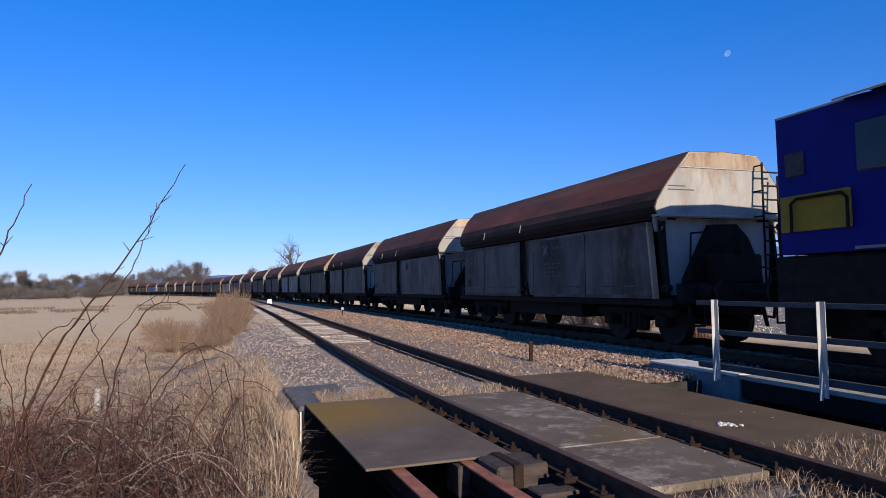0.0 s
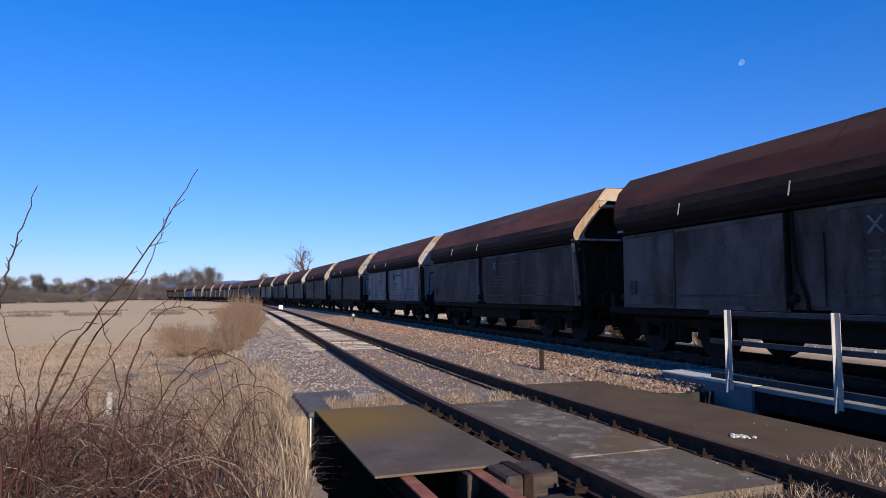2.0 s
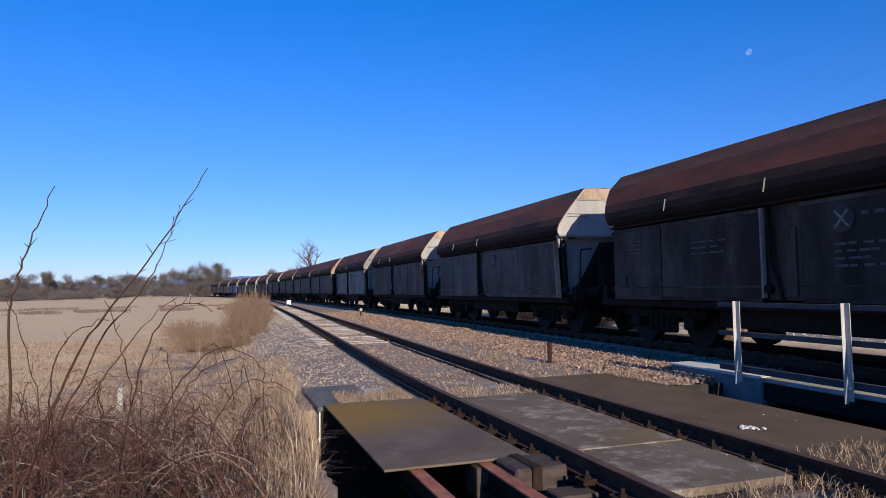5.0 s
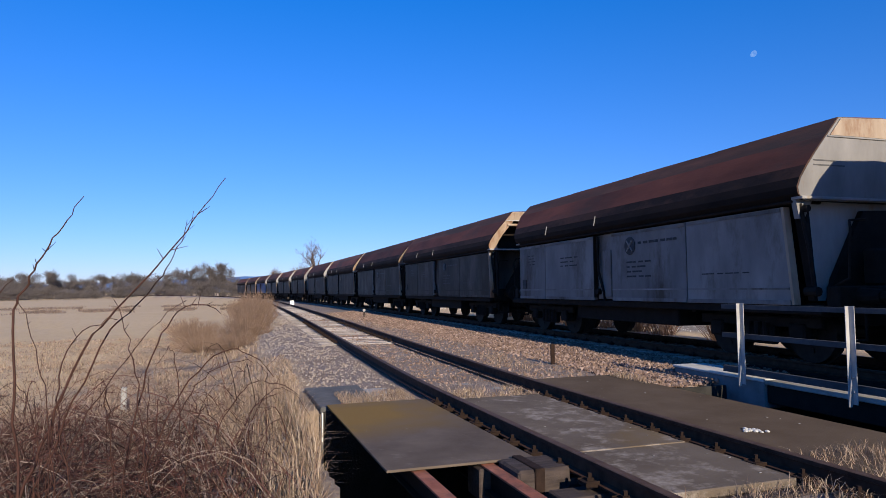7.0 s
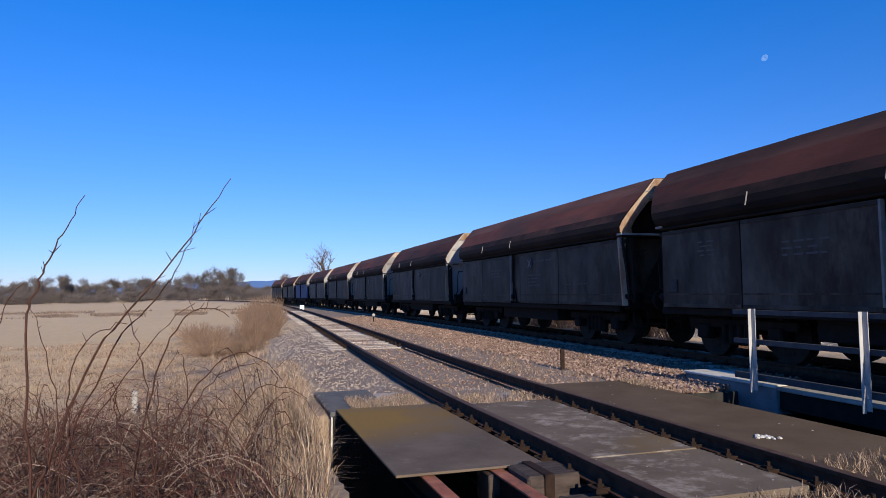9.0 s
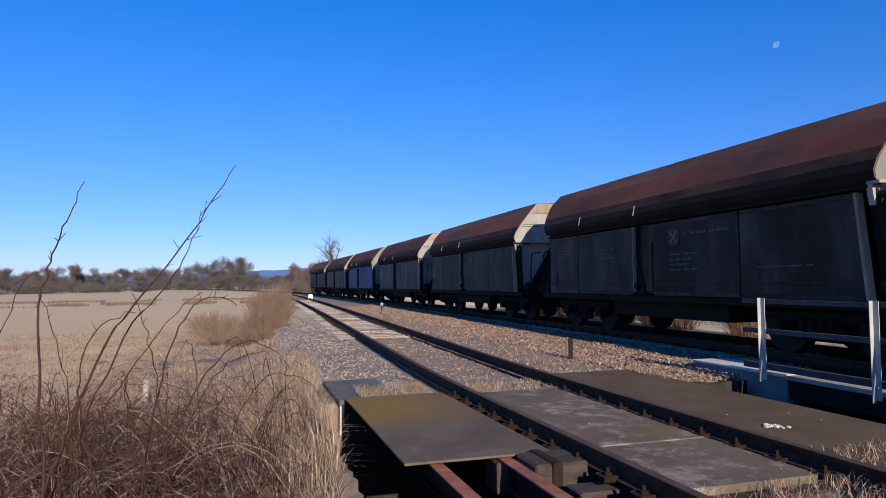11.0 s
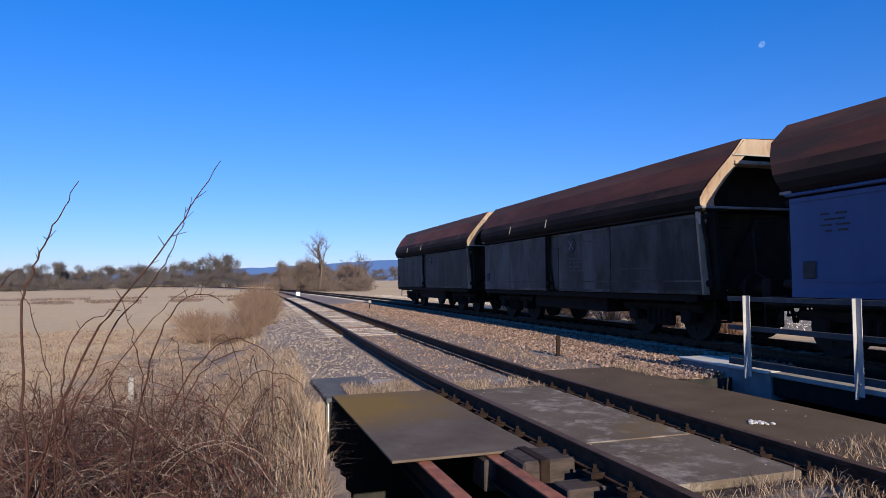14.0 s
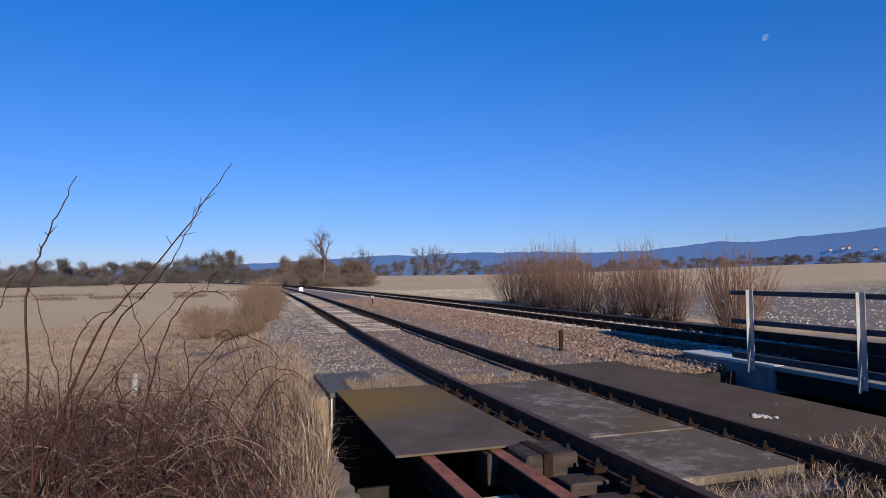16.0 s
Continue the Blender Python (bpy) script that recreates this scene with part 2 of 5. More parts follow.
def rod(bm, a, b, r1, r2=None, sides=8):
    a, b = Vector(a), Vector(b)
    r2 = r1 if r2 is None else r2
    d = b - a
    made = bmesh.ops.create_cone(bm, cap_ends=True, segments=sides, radius1=r1, radius2=r2, depth=d.length)["verts"]
    bmesh.ops.transform(bm, matrix=Matrix.Translation((a + b) / 2) @ d.to_track_quat("Z", "Y").to_matrix().to_4x4(), verts=made)
    return made


def pipe(bm, pts, r, sides=6):
    for a, b in zip(pts, pts[1:]):
        rod(bm, a, b, r, None, sides)


def prism(bm, section, x0, x1):
    """Extrudes a closed (y, z) section along x."""
    a = [bm.verts.new((x0, y, z)) for y, z in section]
    b = [bm.verts.new((x1, y, z)) for y, z in section]
    k = len(section)
    for i in range(k):
        bm.faces.new((a[i], a[(i + 1) % k], b[(i + 1) % k], b[i]))
    bm.faces.new(a[::-1])
    bm.faces.new(b)
    bmesh.ops.recalc_face_normals(bm, faces=bm.faces)


def finish(name, bm, mats):
    me = bpy.data.meshes.new(name)
    bm.to_mesh(me)
    bm.free()
    for m in (mats if isinstance(mats, (list, tuple)) else [mats]):
        me.materials.append(m)
    return me


def part(name, bm, mats, parent, label=""):
    ob = new(name, finish(name, bm, mats))
    ob.parent = parent
    return tagged(ob, label)


def raw(name, verts, faces, mats, smooth=False):
    me = bpy.data.meshes.new(name)
    me.from_pydata([tuple(v) for v in verts], [], faces)
    me.update()
    for m in (mats if isinstance(mats, (list, tuple)) else [mats]):
        me.materials.append(m)
    if smooth:
        me.polygons.foreach_set("use_smooth", [True] * len(me.polygons))
    return me


def stems(paths, sides=4):
    """Tapered tubes along polylines, as one list of verts and faces."""
    verts, faces = [], []
    for pts, r0, r1 in paths:
        pts = [Vector(p) for p in pts]
        m = len(pts)
        start = len(verts)
        for i, p in enumerate(pts):
            d = (pts[min(i + 1, m - 1)] - pts[max(i - 1, 0)]).normalized()
            u = d.orthogonal().normalized()
            w = d.cross(u)
            r = r0 + (r1 - r0) * i / (m - 1)
            for j in range(sides):
                a = 2 * math.pi * j / sides
                verts.append(p + u * (r * math.cos(a)) + w * (r * math.sin(a)))
        for i in range(m - 1):
            for j in range(sides):
                a = start + i * sides + j
                b = start + i * sides + (j + 1) % sides
                faces.append((a, b, b + sides, a + sides))
    return verts, faces


def boxes_part(name, spec, mats, parent, label="", bevel=0.0):
    bm = bmesh.new()
    for lo, hi in spec:
        box(bm, lo, hi, bevel)
    return part(name, bm, mats, parent, label)


# ---- the plan: two tracks ----
SID = radians(17.68)     # heading of the siding, to the left of +y
MAIN = radians(16.09)    # heading of the main line
RAIL_M = 0.07           # height of the main line's rail heads; the siding's lie at 0


def frame_of(th):
    return Vector((math.cos(th), math.sin(th), 0)), Vector((-math.sin(th), math.cos(th), 0))


N1, D1 = frame_of(SID)
N2, D2 = frame_of(MAIN)


def siding_lat(s):
    u = max(0.0, s - 7.5)
    u = math.sqrt(u * u + 9.0) - 3.0
    return 3.38 + 0.05 * u - 0.00025 * u * u


def main_lat(s):
    return 9.35 - 0.00023 * s * s - (1.36e-6 * s ** 3 if s > 0 else 0)


def siding_at(s, off=0.0, z=0.0):
    return N1 * (siding_lat(s) + off) + D1 * s + Vector((0, 0, z))


def main_at(s, off=0.0, z=0.0):
    slope = -0.00046 * s - (4.08e-6 * s * s if s > 0 else 0)
    k = 1 / math.sqrt(1 + slope * slope)
    return N2 * (main_lat(s) + off * k) + D2 * (s - off * slope * k) + Vector((0, 0, z))


# arc length along the main line
_S = np.linspace(-150, 420, 2281)
_sl = -0.00046 * _S - np.where(_S > 0, 4.08e-6 * _S ** 2, 0)
_arc = np.concatenate([[0], np.cumsum(np.sqrt(1 + ((_sl[1:] + _sl[:-1]) / 2) ** 2) * np.diff(_S))])
_arc -= np.interp(0, _S, _arc)


def main_by_arc(a, z=RAIL_M):
    return main_at(float(np.interp(a, _arc, _S)), 0, z)


def smooth(a, b, x):
    t = min(1.0, max(0.0, (x - a) / (b - a)))
    return t * t * (3 - 2 * t)


# ---- ground ----
PIT = (-2.5, 8.6, 4.0, 8.3)     # across and along the siding: the culvert's opening


def siding_frame(x, y):
    s = x * D1.x + y * D1.y
    return x * N1.x + y * N1.y - siding_lat(min(max(s, -40), 95)), s


def main_frame(x, y):
    s = x * D2.x + y * D2.y
    return x * N2.x + y * N2.y - main_lat(min(max(s, -150), 330)), s


def ground_z(x, y):
    ls, s1 = siding_frame(x, y)
    lm, s2 = main_frame(x, y)
    dist = math.hypot(x, y)
    az = math.degrees(math.atan2(x, y))
    side = smooth(-8, 2, lm)
    base = -0.95 * (1 - side) - 0.42 * side
    rise = 2.1 * smooth(-15, -7, az) - 0.45 * smooth(-9, -15, az) + 2.9 * smooth(2, 36, az)
    apart = min(abs(lm), abs(ls) if s1 < 95 else 99)
    base += rise * smooth(40, 300, dist) * smooth(6, 70, apart)
    base += 0.10 * noise.noise((x * 0.35, y * 0.35, 0)) * smooth(3, 6, apart) + 0.04 * noise.noise((x * 1.3, y * 1.3, 5))
    bed = -0.21 + 0.02 * noise.noise((x * 1.5, y * 1.5, 2))
    edge_l = ls + 2.15 if s1 < 95 else lm + 4.0        # distance inside the bed's left edge
    edge_r = 2.9 - lm
    k = smooth(-2.6, 0.1, edge_l) * smooth(-1.8, 0.2, edge_r)
    z = base * (1 - k) + bed * k
    top = smooth(3.0, 1.75, abs(lm))
    if abs(lm) < 3.2:
        z = max(z, z * (1 - top) + (RAIL_M - 0.19) * top)
    return z


def build_ground():
    radii = [0.0]
    r = 0.35
    while r < 4600:
        radii.append(r)
        r *= 1.022 if r < 90 else 1.07
    turns = [math.radians(a) for a in np.concatenate([np.arange(-50, 50, 0.45), np.arange(50, 310, 3.25)])]
    verts, zone = [], []
    for rr in radii:
        for a in turns:
            x, y = rr * math.sin(a), rr * math.cos(a)
            z = ground_z(x, y)
            ls, s1 = siding_frame(x, y)
            lm, s2 = main_frame(x, y)
            if PIT[0] < ls < PIT[1] and PIT[2] < s1 < PIT[3]:
                z = -2.1
            verts.append((x, y, z))
            n = 0.5 * noise.noise((x * 0.8, y * 0.8, 9))
            path = smooth(-2.5 + 0.5 * smooth(24, 34, s1), -1.9 + 0.4 * smooth(24, 34, s1), ls + n) * smooth(3.6, 2.8, lm + n) if s1 < 95 else smooth(3.2, 2.4, abs(lm) + n)
            path = max(path, smooth(1.3, 0.5, abs(ls + 2.3) / 0.6 + n) * smooth(12, 16, s1) * smooth(34, 26, s1))
            plough = smooth(6, 8, lm + n) * smooth(70, 40, s2 + 8 * n) * smooth(-3.0, 3.0, math.degrees(a) - 6)
            bank = smooth(-8, -5, ls + 3 * n) * smooth(6.5, 4.5, lm) * (1 - path) * smooth(60, 30, s1)
            zone.append((path, plough, bank, 1))
    k, faces = len(turns), []
    for i in range(len(radii) - 1):
        for j in range(k):
            a, b = i * k + j, i * k + (j + 1) % k
            faces.append((a, b, b + k, a + k))
    me = raw("ground", verts, faces, M["ground"], True)
    attr = me.color_attributes.new("zone", "FLOAT_COLOR", "POINT")
    attr.data.foreach_set("color", np.array(zone, dtype=np.float32).ravel())
    return tagged(new("ground", me), "dry late-winter farmland with a gravel track bed", "ground", kind="structure")


def ground_material():
    m = bpy.data.materials.new("farmland")
    m.use_nodes = True
    nt = m.node_tree
    bsdf = nt.nodes["Principled BSDF"]
    bsdf.inputs["Roughness"].default_value = 0.95
    tc = nt.nodes.new("ShaderNodeTexCoord")
    at = nt.nodes.new("ShaderNodeVertexColor")
    at.layer_name = "zone"
    sep = nt.nodes.new("ShaderNodeSeparateColor")
    nt.links.new(at.outputs[0], sep.inputs[0])

    def tex(sc, lo, hi, detail=7):
        n = nt.nodes.new("ShaderNodeTexNoise")
        n.inputs["Scale"].default_value = sc
        n.inputs["Detail"].default_value = detail
        n.inputs["Roughness"].default_value = 0.65
        nt.links.new(tc.outputs["Object"], n.inputs["Vector"])
        r = nt.nodes.new("ShaderNodeMapRange")
        r.inputs["From Min"].default_value, r.inputs["From Max"].default_value = lo, hi
        nt.links.new(n.outputs["Fac"], r.inputs["Value"])
        return r.outputs[0]

    def mix(fac, a, b):
        n = nt.nodes.new("ShaderNodeMix")
        n.data_type = "RGBA"
        nt.links.new(fac, n.inputs["Factor"])
        for sock, v in ((n.inputs["A"], a), (n.inputs["B"], b)):
            if isinstance(v, tuple):
                sock.default_value = (*v, 1)
            else:
                nt.links.new(v, sock)
        return n.outputs["Result"]

    field = mix(tex(0.05, 0.35, 0.65), (0.50, 0.37, 0.20), (0.58, 0.44, 0.255))
    field = mix(tex(3.0, 0.4, 0.7), field, (0.46, 0.33, 0.19))
    plough = mix(tex(1.2, 0.3, 0.7), (0.15, 0.125, 0.095), (0.23, 0.195, 0.15))
    plough = mix(tex(5.0, 0.60, 0.68, 2), plough, (0.45, 0.42, 0.37))
    gravel = mix(tex(14.0, 0.3, 0.7), (0.12, 0.09, 0.072), (0.32, 0.26, 0.22))
    gravel = mix(tex(0.7, 0.45, 0.7), gravel, (0.17, 0.122, 0.092))
    bank = mix(tex(4.0, 0.3, 0.7), (0.14, 0.10, 0.068), (0.40, 0.31, 0.215))
    bank = mix(tex(0.6, 0.5, 0.62), bank, (0.13, 0.095, 0.075))
    col = mix(sep.outputs["Green"], field, plough)
    col = mix(sep.outputs["Blue"], col, bank)
    col = mix(sep.outputs["Red"], col, gravel)
    nt.links.new(col, bsdf.inputs["Base Color"])
    bp = nt.nodes.new("ShaderNodeBump")
    bp.inputs["Strength"].default_value = 0.6
    bp.inputs["Distance"].default_value = 0.05
    nt.links.new(tex(16.0, 0, 1, 6), bp.inputs["Height"])
    nt.links.new(bp.outputs[0], bsdf.inputs["Normal"])
    return m


M["ground"] = ground_material()
build_ground()

# ---- tracks ----
# rail section (across, height), from the foot to the head
RAIL = [(-0.062, -0.150), (0.062, -0.150), (0.062, -0.138), (0.012, -0.118), (0.009, -0.045), (0.035, -0.035),
        (0.036, -0.006), (0.028, 0.0), (-0.028, 0.0), (-0.036, -0.006), (-0.035, -0.035), (-0.009, -0.045), (-0.012, -0.118), (-0.062, -0.138)]


def rail(at, offset, s0, s1, z, parent):
    stations = list(np.arange(s0, min(s1, 90), 1.0)) + list(np.arange(90, s1, 4.0)) if s1 > 90 else list(np.arange(s0, s1 + 0.01, 1.0))
    verts, faces = [], []
    for s in stations:
        for u, w in RAIL:
            verts.append(at(float(s), offset + u, z + w))
    k = len(RAIL)
    for i in range(len(stations) - 1):
        for j in range(k):
            faces.append((i * k + j, i * k + (j + 1) % k, (i + 1) * k + (j + 1) % k, (i + 1) * k + j))
    me = raw("rail", verts, faces, [M["rail"], M["rail_top"]])
    for i, p in enumerate(me.polygons):
        if i % k in (6, 7, 8):
            p.material_index = 1
    ob = new("rail", me)
    ob.parent = parent
    return ob


def track(name, at, z, s0, s1, label):
    top = tagged(new(name), label, "railway track", kind="structure")
    for off in (-0.7535, 0.7535):
        rail(at, off, s0, s1, z, top)
    return top


def heading(at, s):
    d = at(s + 0.5) - at(s - 0.5)
    return math.degrees(math.atan2(d.y, d.x)) - 90


def sleepers(parent, at, z, stations, size, mat, jitter=0.0):
    bm = bmesh.new()
    box(bm, (-size[0] / 2, -size[1] / 2, -size[2]), (size[0] / 2, size[1] / 2, 0), 0.02)
    me = finish("sleeper", bm, mat)
    for s in stations:
        ob = new("sleeper", me)
        ob.parent = parent
        p = at(s)
        ob.matrix_basis = pose(p.x, p.y, z + random.uniform(-1, 0.3) * jitter * 0.2, 0, 0, heading(at, s) + random.uniform(-1, 1) * jitter * 20)


siding_track = track("siding_track", siding_at, 0.0, -12, 96, "rusty siding track with pale weathered sleepers")
main_track = track("main_track", main_at, RAIL_M, -60, 400, "main line track on concrete sleepers and brown ballast")
sleepers(siding_track, siding_at, -0.178, [18.0 + 0.64 * i + random.uniform(-0.06, 0.06) for i in range(70) if i % 9 != 5], (2.5, 0.21, 0.16), M["sleeper_wood"], 0.06)
sleepers(main_track, main_at, RAIL_M - 0.15, [9.9 + 0.6 * i for i in range(120)], (2.55, 0.27, 0.2), M["sleeper"], 0.02)
sleepers(main_track, main_at, RAIL_M - 0.15, [-20 + 0.6 * i for i in range(40)], (2.55, 0.27, 0.2), M["sleeper"], 0.02)


def fastenings(parent, at, z, stations):
    bm = bmesh.new()
    for sx in (-1, 1):
        box(bm, (sx * 0.055, -0.06, 0.0), (sx * 0.15, 0.06, 0.03), 0.008)
        rod(bm, (sx * 0.095, 0, 0.02), (sx * 0.095, 0, 0.085), 0.016, None, 6)
        rod(bm, (sx * 0.095, 0, 0.03), (sx * 0.095, 0, 0.052), 0.03, None, 6)
    me = finish("rail_fastening", bm, M["clip"])
    for s in stations:
        for off in (-0.7535, 0.7535):
            ob = new("rail_fastening", me)
            ob.parent = parent
            p = at(s, off)
            ob.matrix_basis = pose(p.x, p.y, z, 0, 0, heading(at, s))


fastenings(main_track, main_at, RAIL_M - 0.149, [9.9 + 0.6 * i for i in range(50)])
fastenings(siding_track, siding_at, -0.149, [3.4 + 0.45 * i for i in range(11)])
fastenings(siding_track, siding_at, -0.143, [18.0 + 0.62 * i for i in range(20)])


# ---- wagons ----
P_WAGON, HALF = 12.70, 5.46
UPPER = [(-0.83, 3.73), (-1.10, 3.43), (-1.30, 3.18), (-1.44, 2.99), (-1.56, 2.80), (-1.61, 2.66), (-1.59, 2.56), (-1.50, 2.47)]
SECTION = [(0.0, 3.77)] + UPPER + [(-y, z) for y, z in UPPER[::-1]]


def wheelset(parent, x, r=0.46):
    bm = bmesh.new()
    for y in (-0.75, 0.75):
        rod(bm, (0, y - 0.065, 0), (0, y + 0.065, 0), r, None, 24)
        inner = -1 if y > 0 else 1
        rod(bm, (0, y + inner * 0.066, 0), (0, y + inner * 0.095, 0), r + 0.03, None, 24)
        rod(bm, (0, y - inner * 0.06, 0), (0, y - inner * 0.1, 0), 0.13, None, 10)
    rod(bm, (0, -1.0, 0), (0, 1.0, 0), 0.08, None, 10)
    for k in range(4):
        a = k * math.pi / 2
        for y in (-0.82, 0.82):
            rod(bm, (0.27 * math.cos(a), y - 0.01, 0.27 * math.sin(a)), (0.27 * math.cos(a), y + 0.01, 0.27 * math.sin(a)), 0.05, None, 6)
    ob = part("wheelset", bm, M["wheel"], parent, "dark steel wheelset")
    ob.location = (x, 0, r)
    return ob


def bogie(parent, x, mats=None):
    bm = bmesh.new()
    for y in (-1.02, 1.02):
        box(bm, (x - 1.35, y - 0.05, 0.55), (x + 1.35, y + 0.05, 0.72), 0.02)
        box(bm, (x - 0.42, y - 0.07, 0.26), (x + 0.42, y + 0.07, 0.56), 0.03)
        for dx in (-0.9, 0.9):
            box(bm, (x + dx - 0.16, y - 0.1, 0.34), (x + dx + 0.16, y + 0.1, 0.62), 0.03)
        for dx in (-0.28, -0.1, 0.1, 0.28):
            rod(bm, (x + dx, y - 0.08 * (1 if y > 0 else -1) * -1, 0.3), (x + dx, y + 0.08 * (1 if y > 0 else -1), 0.62), 0.055, None, 8)
    box(bm, (x - 0.25, -1.0, 0.45), (x + 0.25, 1.0, 0.78), 0.03)
    return part("bogie", bm, M["black"], parent, "black cast steel bogie")


def side_box(sg, x0, x1, y0, y1, z0, z1, bevel=0.004):
    bm = bmesh.new()
    box(bm, (x0, min(sg * y0, sg * y1), z0), (x1, max(sg * y0, sg * y1), z1), bevel)
    return bm


def upright(sg, pts, y0, y1):
    """A plate cut to an (x, z) outline, from y0 to y1 on the side sg."""
    bm = bmesh.new()
    a = [bm.verts.new((x, sg * y0, z)) for x, z in pts]
    b = [bm.verts.new((x, sg * y1, z)) for x, z in pts]
    k = len(pts)
    for i in range(k):
        bm.faces.new((a[i], a[(i + 1) % k], b[(i + 1) % k], b[i]))
    bm.faces.new(a[::-1])
    bm.faces.new(b)
    bmesh.ops.recalc_face_normals(bm, faces=bm.faces)
    return bm


def flap_door(x0, x1, sg, mat, parent, lean0=0.0, lean1=0.0):
    """A flap door: one leaf with pressed ribs; its ends may lean outwards towards the bottom."""
    def at(z):
        t = (2.40 - z) / 1.48
        return x0 - lean0 * t, x1 + lean1 * t

    def band(z0, z1, y0, y1, inset=0.0):
        (a0, b0), (a1, b1) = at(z0), at(z1)
        return upright(sg, [(a0 + inset, z0), (b0 - inset, z0), (b1 - inset, z1), (a1 + inset, z1)], y0, y1)

    leaf = part("flap", band(0.92, 2.40, 1.43, 1.50), mat, parent)
    for z0, z1 in ((1.15, 1.18), (0.925, 0.99), (2.33, 2.385)):
        part("rib", band(z0, z1, 1.498, 1.516, 0.012), mat, leaf)


def end_outline(reach, lean, z):
    """Distance of the hopper's end from the wagon's middle at a height: set back at the top and below the bulge."""
    return reach - lean * max(0.0, (z - 3.42) / 0.33) * 0.08 - lean * max(0.0, min(1.0, (3.40 - z) / 0.8)) * 0.75


def hopper_end(w, sg, reach, lean, boxed):
    """One end of a wagon. boxed: a deep frame round a dark recess; otherwise a flush white wall."""
    bm = bmesh.new()
    for (y0, z0), (y1, z1) in zip([(-0.5, 3.745)] + UPPER, UPPER):
        xa, xb = (end_outline(reach, lean, z) + 0.006 for z in (z0, z1))
        inner0, inner1 = (max(0.0, abs(y) - 0.30) if boxed and z1 < 3.40 else 0.0 for y in (y0, y1))
        for m in (-1, 1):
            quad = [bm.verts.new((sg * x, m * y * 0.985, z - 0.01)) for x, y, z in ((xa, abs(y0), z0), (xb, abs(y1), z1), (xb, inner1, z1), (xa, inner0, z0))]
            back = [bm.verts.new(v.co - Vector((sg * 0.02, 0, 0))) for v in quad]
            bm.faces.new(quad)
            bm.faces.new(back[::-1])
            for e in range(4):
                bm.faces.new((quad[e], back[e], back[(e + 1) % 4], quad[(e + 1) % 4]))
    bmesh.ops.remove_doubles(bm, verts=bm.verts, dist=0.0005)
    bmesh.ops.recalc_face_normals(bm, faces=bm.faces)
    part("end_wall", bm, M["end_rust"] if boxed else M["end"], w, "rust-stained white end frame" if boxed else "dirty white end wall")
    bm = bmesh.new()
    x0, x1 = sorted((sg * (end_outline(reach, lean, 3.6) + 0.012), sg * (end_outline(reach, lean, 3.6) + 0.028)))
    prism(bm, [(0, 3.75), (-0.80, 3.70), (-1.02, 3.44), (1.02, 3.44), (0.80, 3.70)], x0, x1)
    part("top_plate", bm, M["end_rust"], w, "rust-streaked top plate")
    bm = bmesh.new()
    x0, x1 = sorted((sg * (reach + 0.010), sg * (reach + 0.024)))
    box(bm, (x0, -1.06, 3.412), (x1, 1.06, 3.44), 0.006)
    part("seam", bm, M["end"], w, "pale welded seam")
    if boxed:
        # the recess inside the frame, its shade painted dark, and its cross bar
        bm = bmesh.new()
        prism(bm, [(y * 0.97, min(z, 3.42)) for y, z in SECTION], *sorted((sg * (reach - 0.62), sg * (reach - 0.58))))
        part("recess_wall", bm, M["band"], w, "recessed end wall painted dark for its shade")
        bm = bmesh.new()
        x0, x1 = sorted((sg * (reach - 0.30), sg * (reach + 0.01)))
        box(bm, (x0, -1.0, 3.26), (x1, 1.0, 3.33), 0.01)
        part("cross_bar", bm, M["end_rust"], w, "rusty cross bar")
    else:
        for z in (2.98, 3.05):
            bm = bmesh.new()
            x0, x1 = sorted((sg * (end_outline(reach, lean, z) + 0.007), sg * (end_outline(reach, lean, z) + 0.012)))
            box(bm, (x0, -1.32, z), (x1, -0.72 - (0.2 if z > 3 else 0), z + 0.02))
            part("lettering", bm, M["mark_faint"], w, "worn grey lettering bar")
    # ledge under the hopper, with its pointed brackets
    low = end_outline(reach, lean, 2.5)
    bm = bmesh.new()
    x0, x1 = sorted((sg * (low - 0.16), sg * (low + 0.05)))
    box(bm, (x0, -1.56, 2.475), (x1, 1.56, 2.52), 0.008)
    part("end_beam", bm, M["end"], w)
    # lower wall, nearly flush, narrower towards the bottom
    bm = bmesh.new()
    x0, x1 = sorted((sg * (low - 0.26), sg * (low - 0.18))) if not boxed else sorted((sg * (low - 0.75), sg * (low - 0.68)))
    prism(bm, [(-1.38, 2.47), (-1.20, 0.98), (1.20, 0.98), (1.38, 2.47)], x0, x1)
    part("lower_end_wall", bm, M["flap_mid"] if boxed else M["end"], w, "stained white lower end wall")
    for sy in (-1, 1):
        if sg > 0:
            bm = bmesh.new()
            x0, x1 = sorted((sg * (low - 0.17), sg * (low - 0.08)))
            prism(bm, [(sy * 1.55, 2.472), (sy * 1.24, 2.472), (sy * 1.40, 2.20), (sy * 1.50, 2.20)], x0, x1)
            part("bracket", bm, M["end"], w, "white pointed bracket")
        # flap gear in the corner: hinge arm, rods and a latch
        bm = bmesh.new()
        pipe(bm, [(sg * (low - 0.10), sy * 1.46, 2.42), (sg * (low + 0.0), sy * 1.42, 1.75), (sg * (low + 0.04), sy * 1.38, 1.05)], 0.035)
        rod(bm, (sg * (low - 0.10), sy * 1.40, 1.12), (sg * (low + 0.12), sy * 1.40, 1.12), 0.07)
        rod(bm, (sg * (low - 0.12), sy * 1.43, 2.34), (sg * (low + 0.03), sy * 1.43, 2.34), 0.05)
        part("flap_lever", bm, M["black"], w, "dark greasy flap lever")
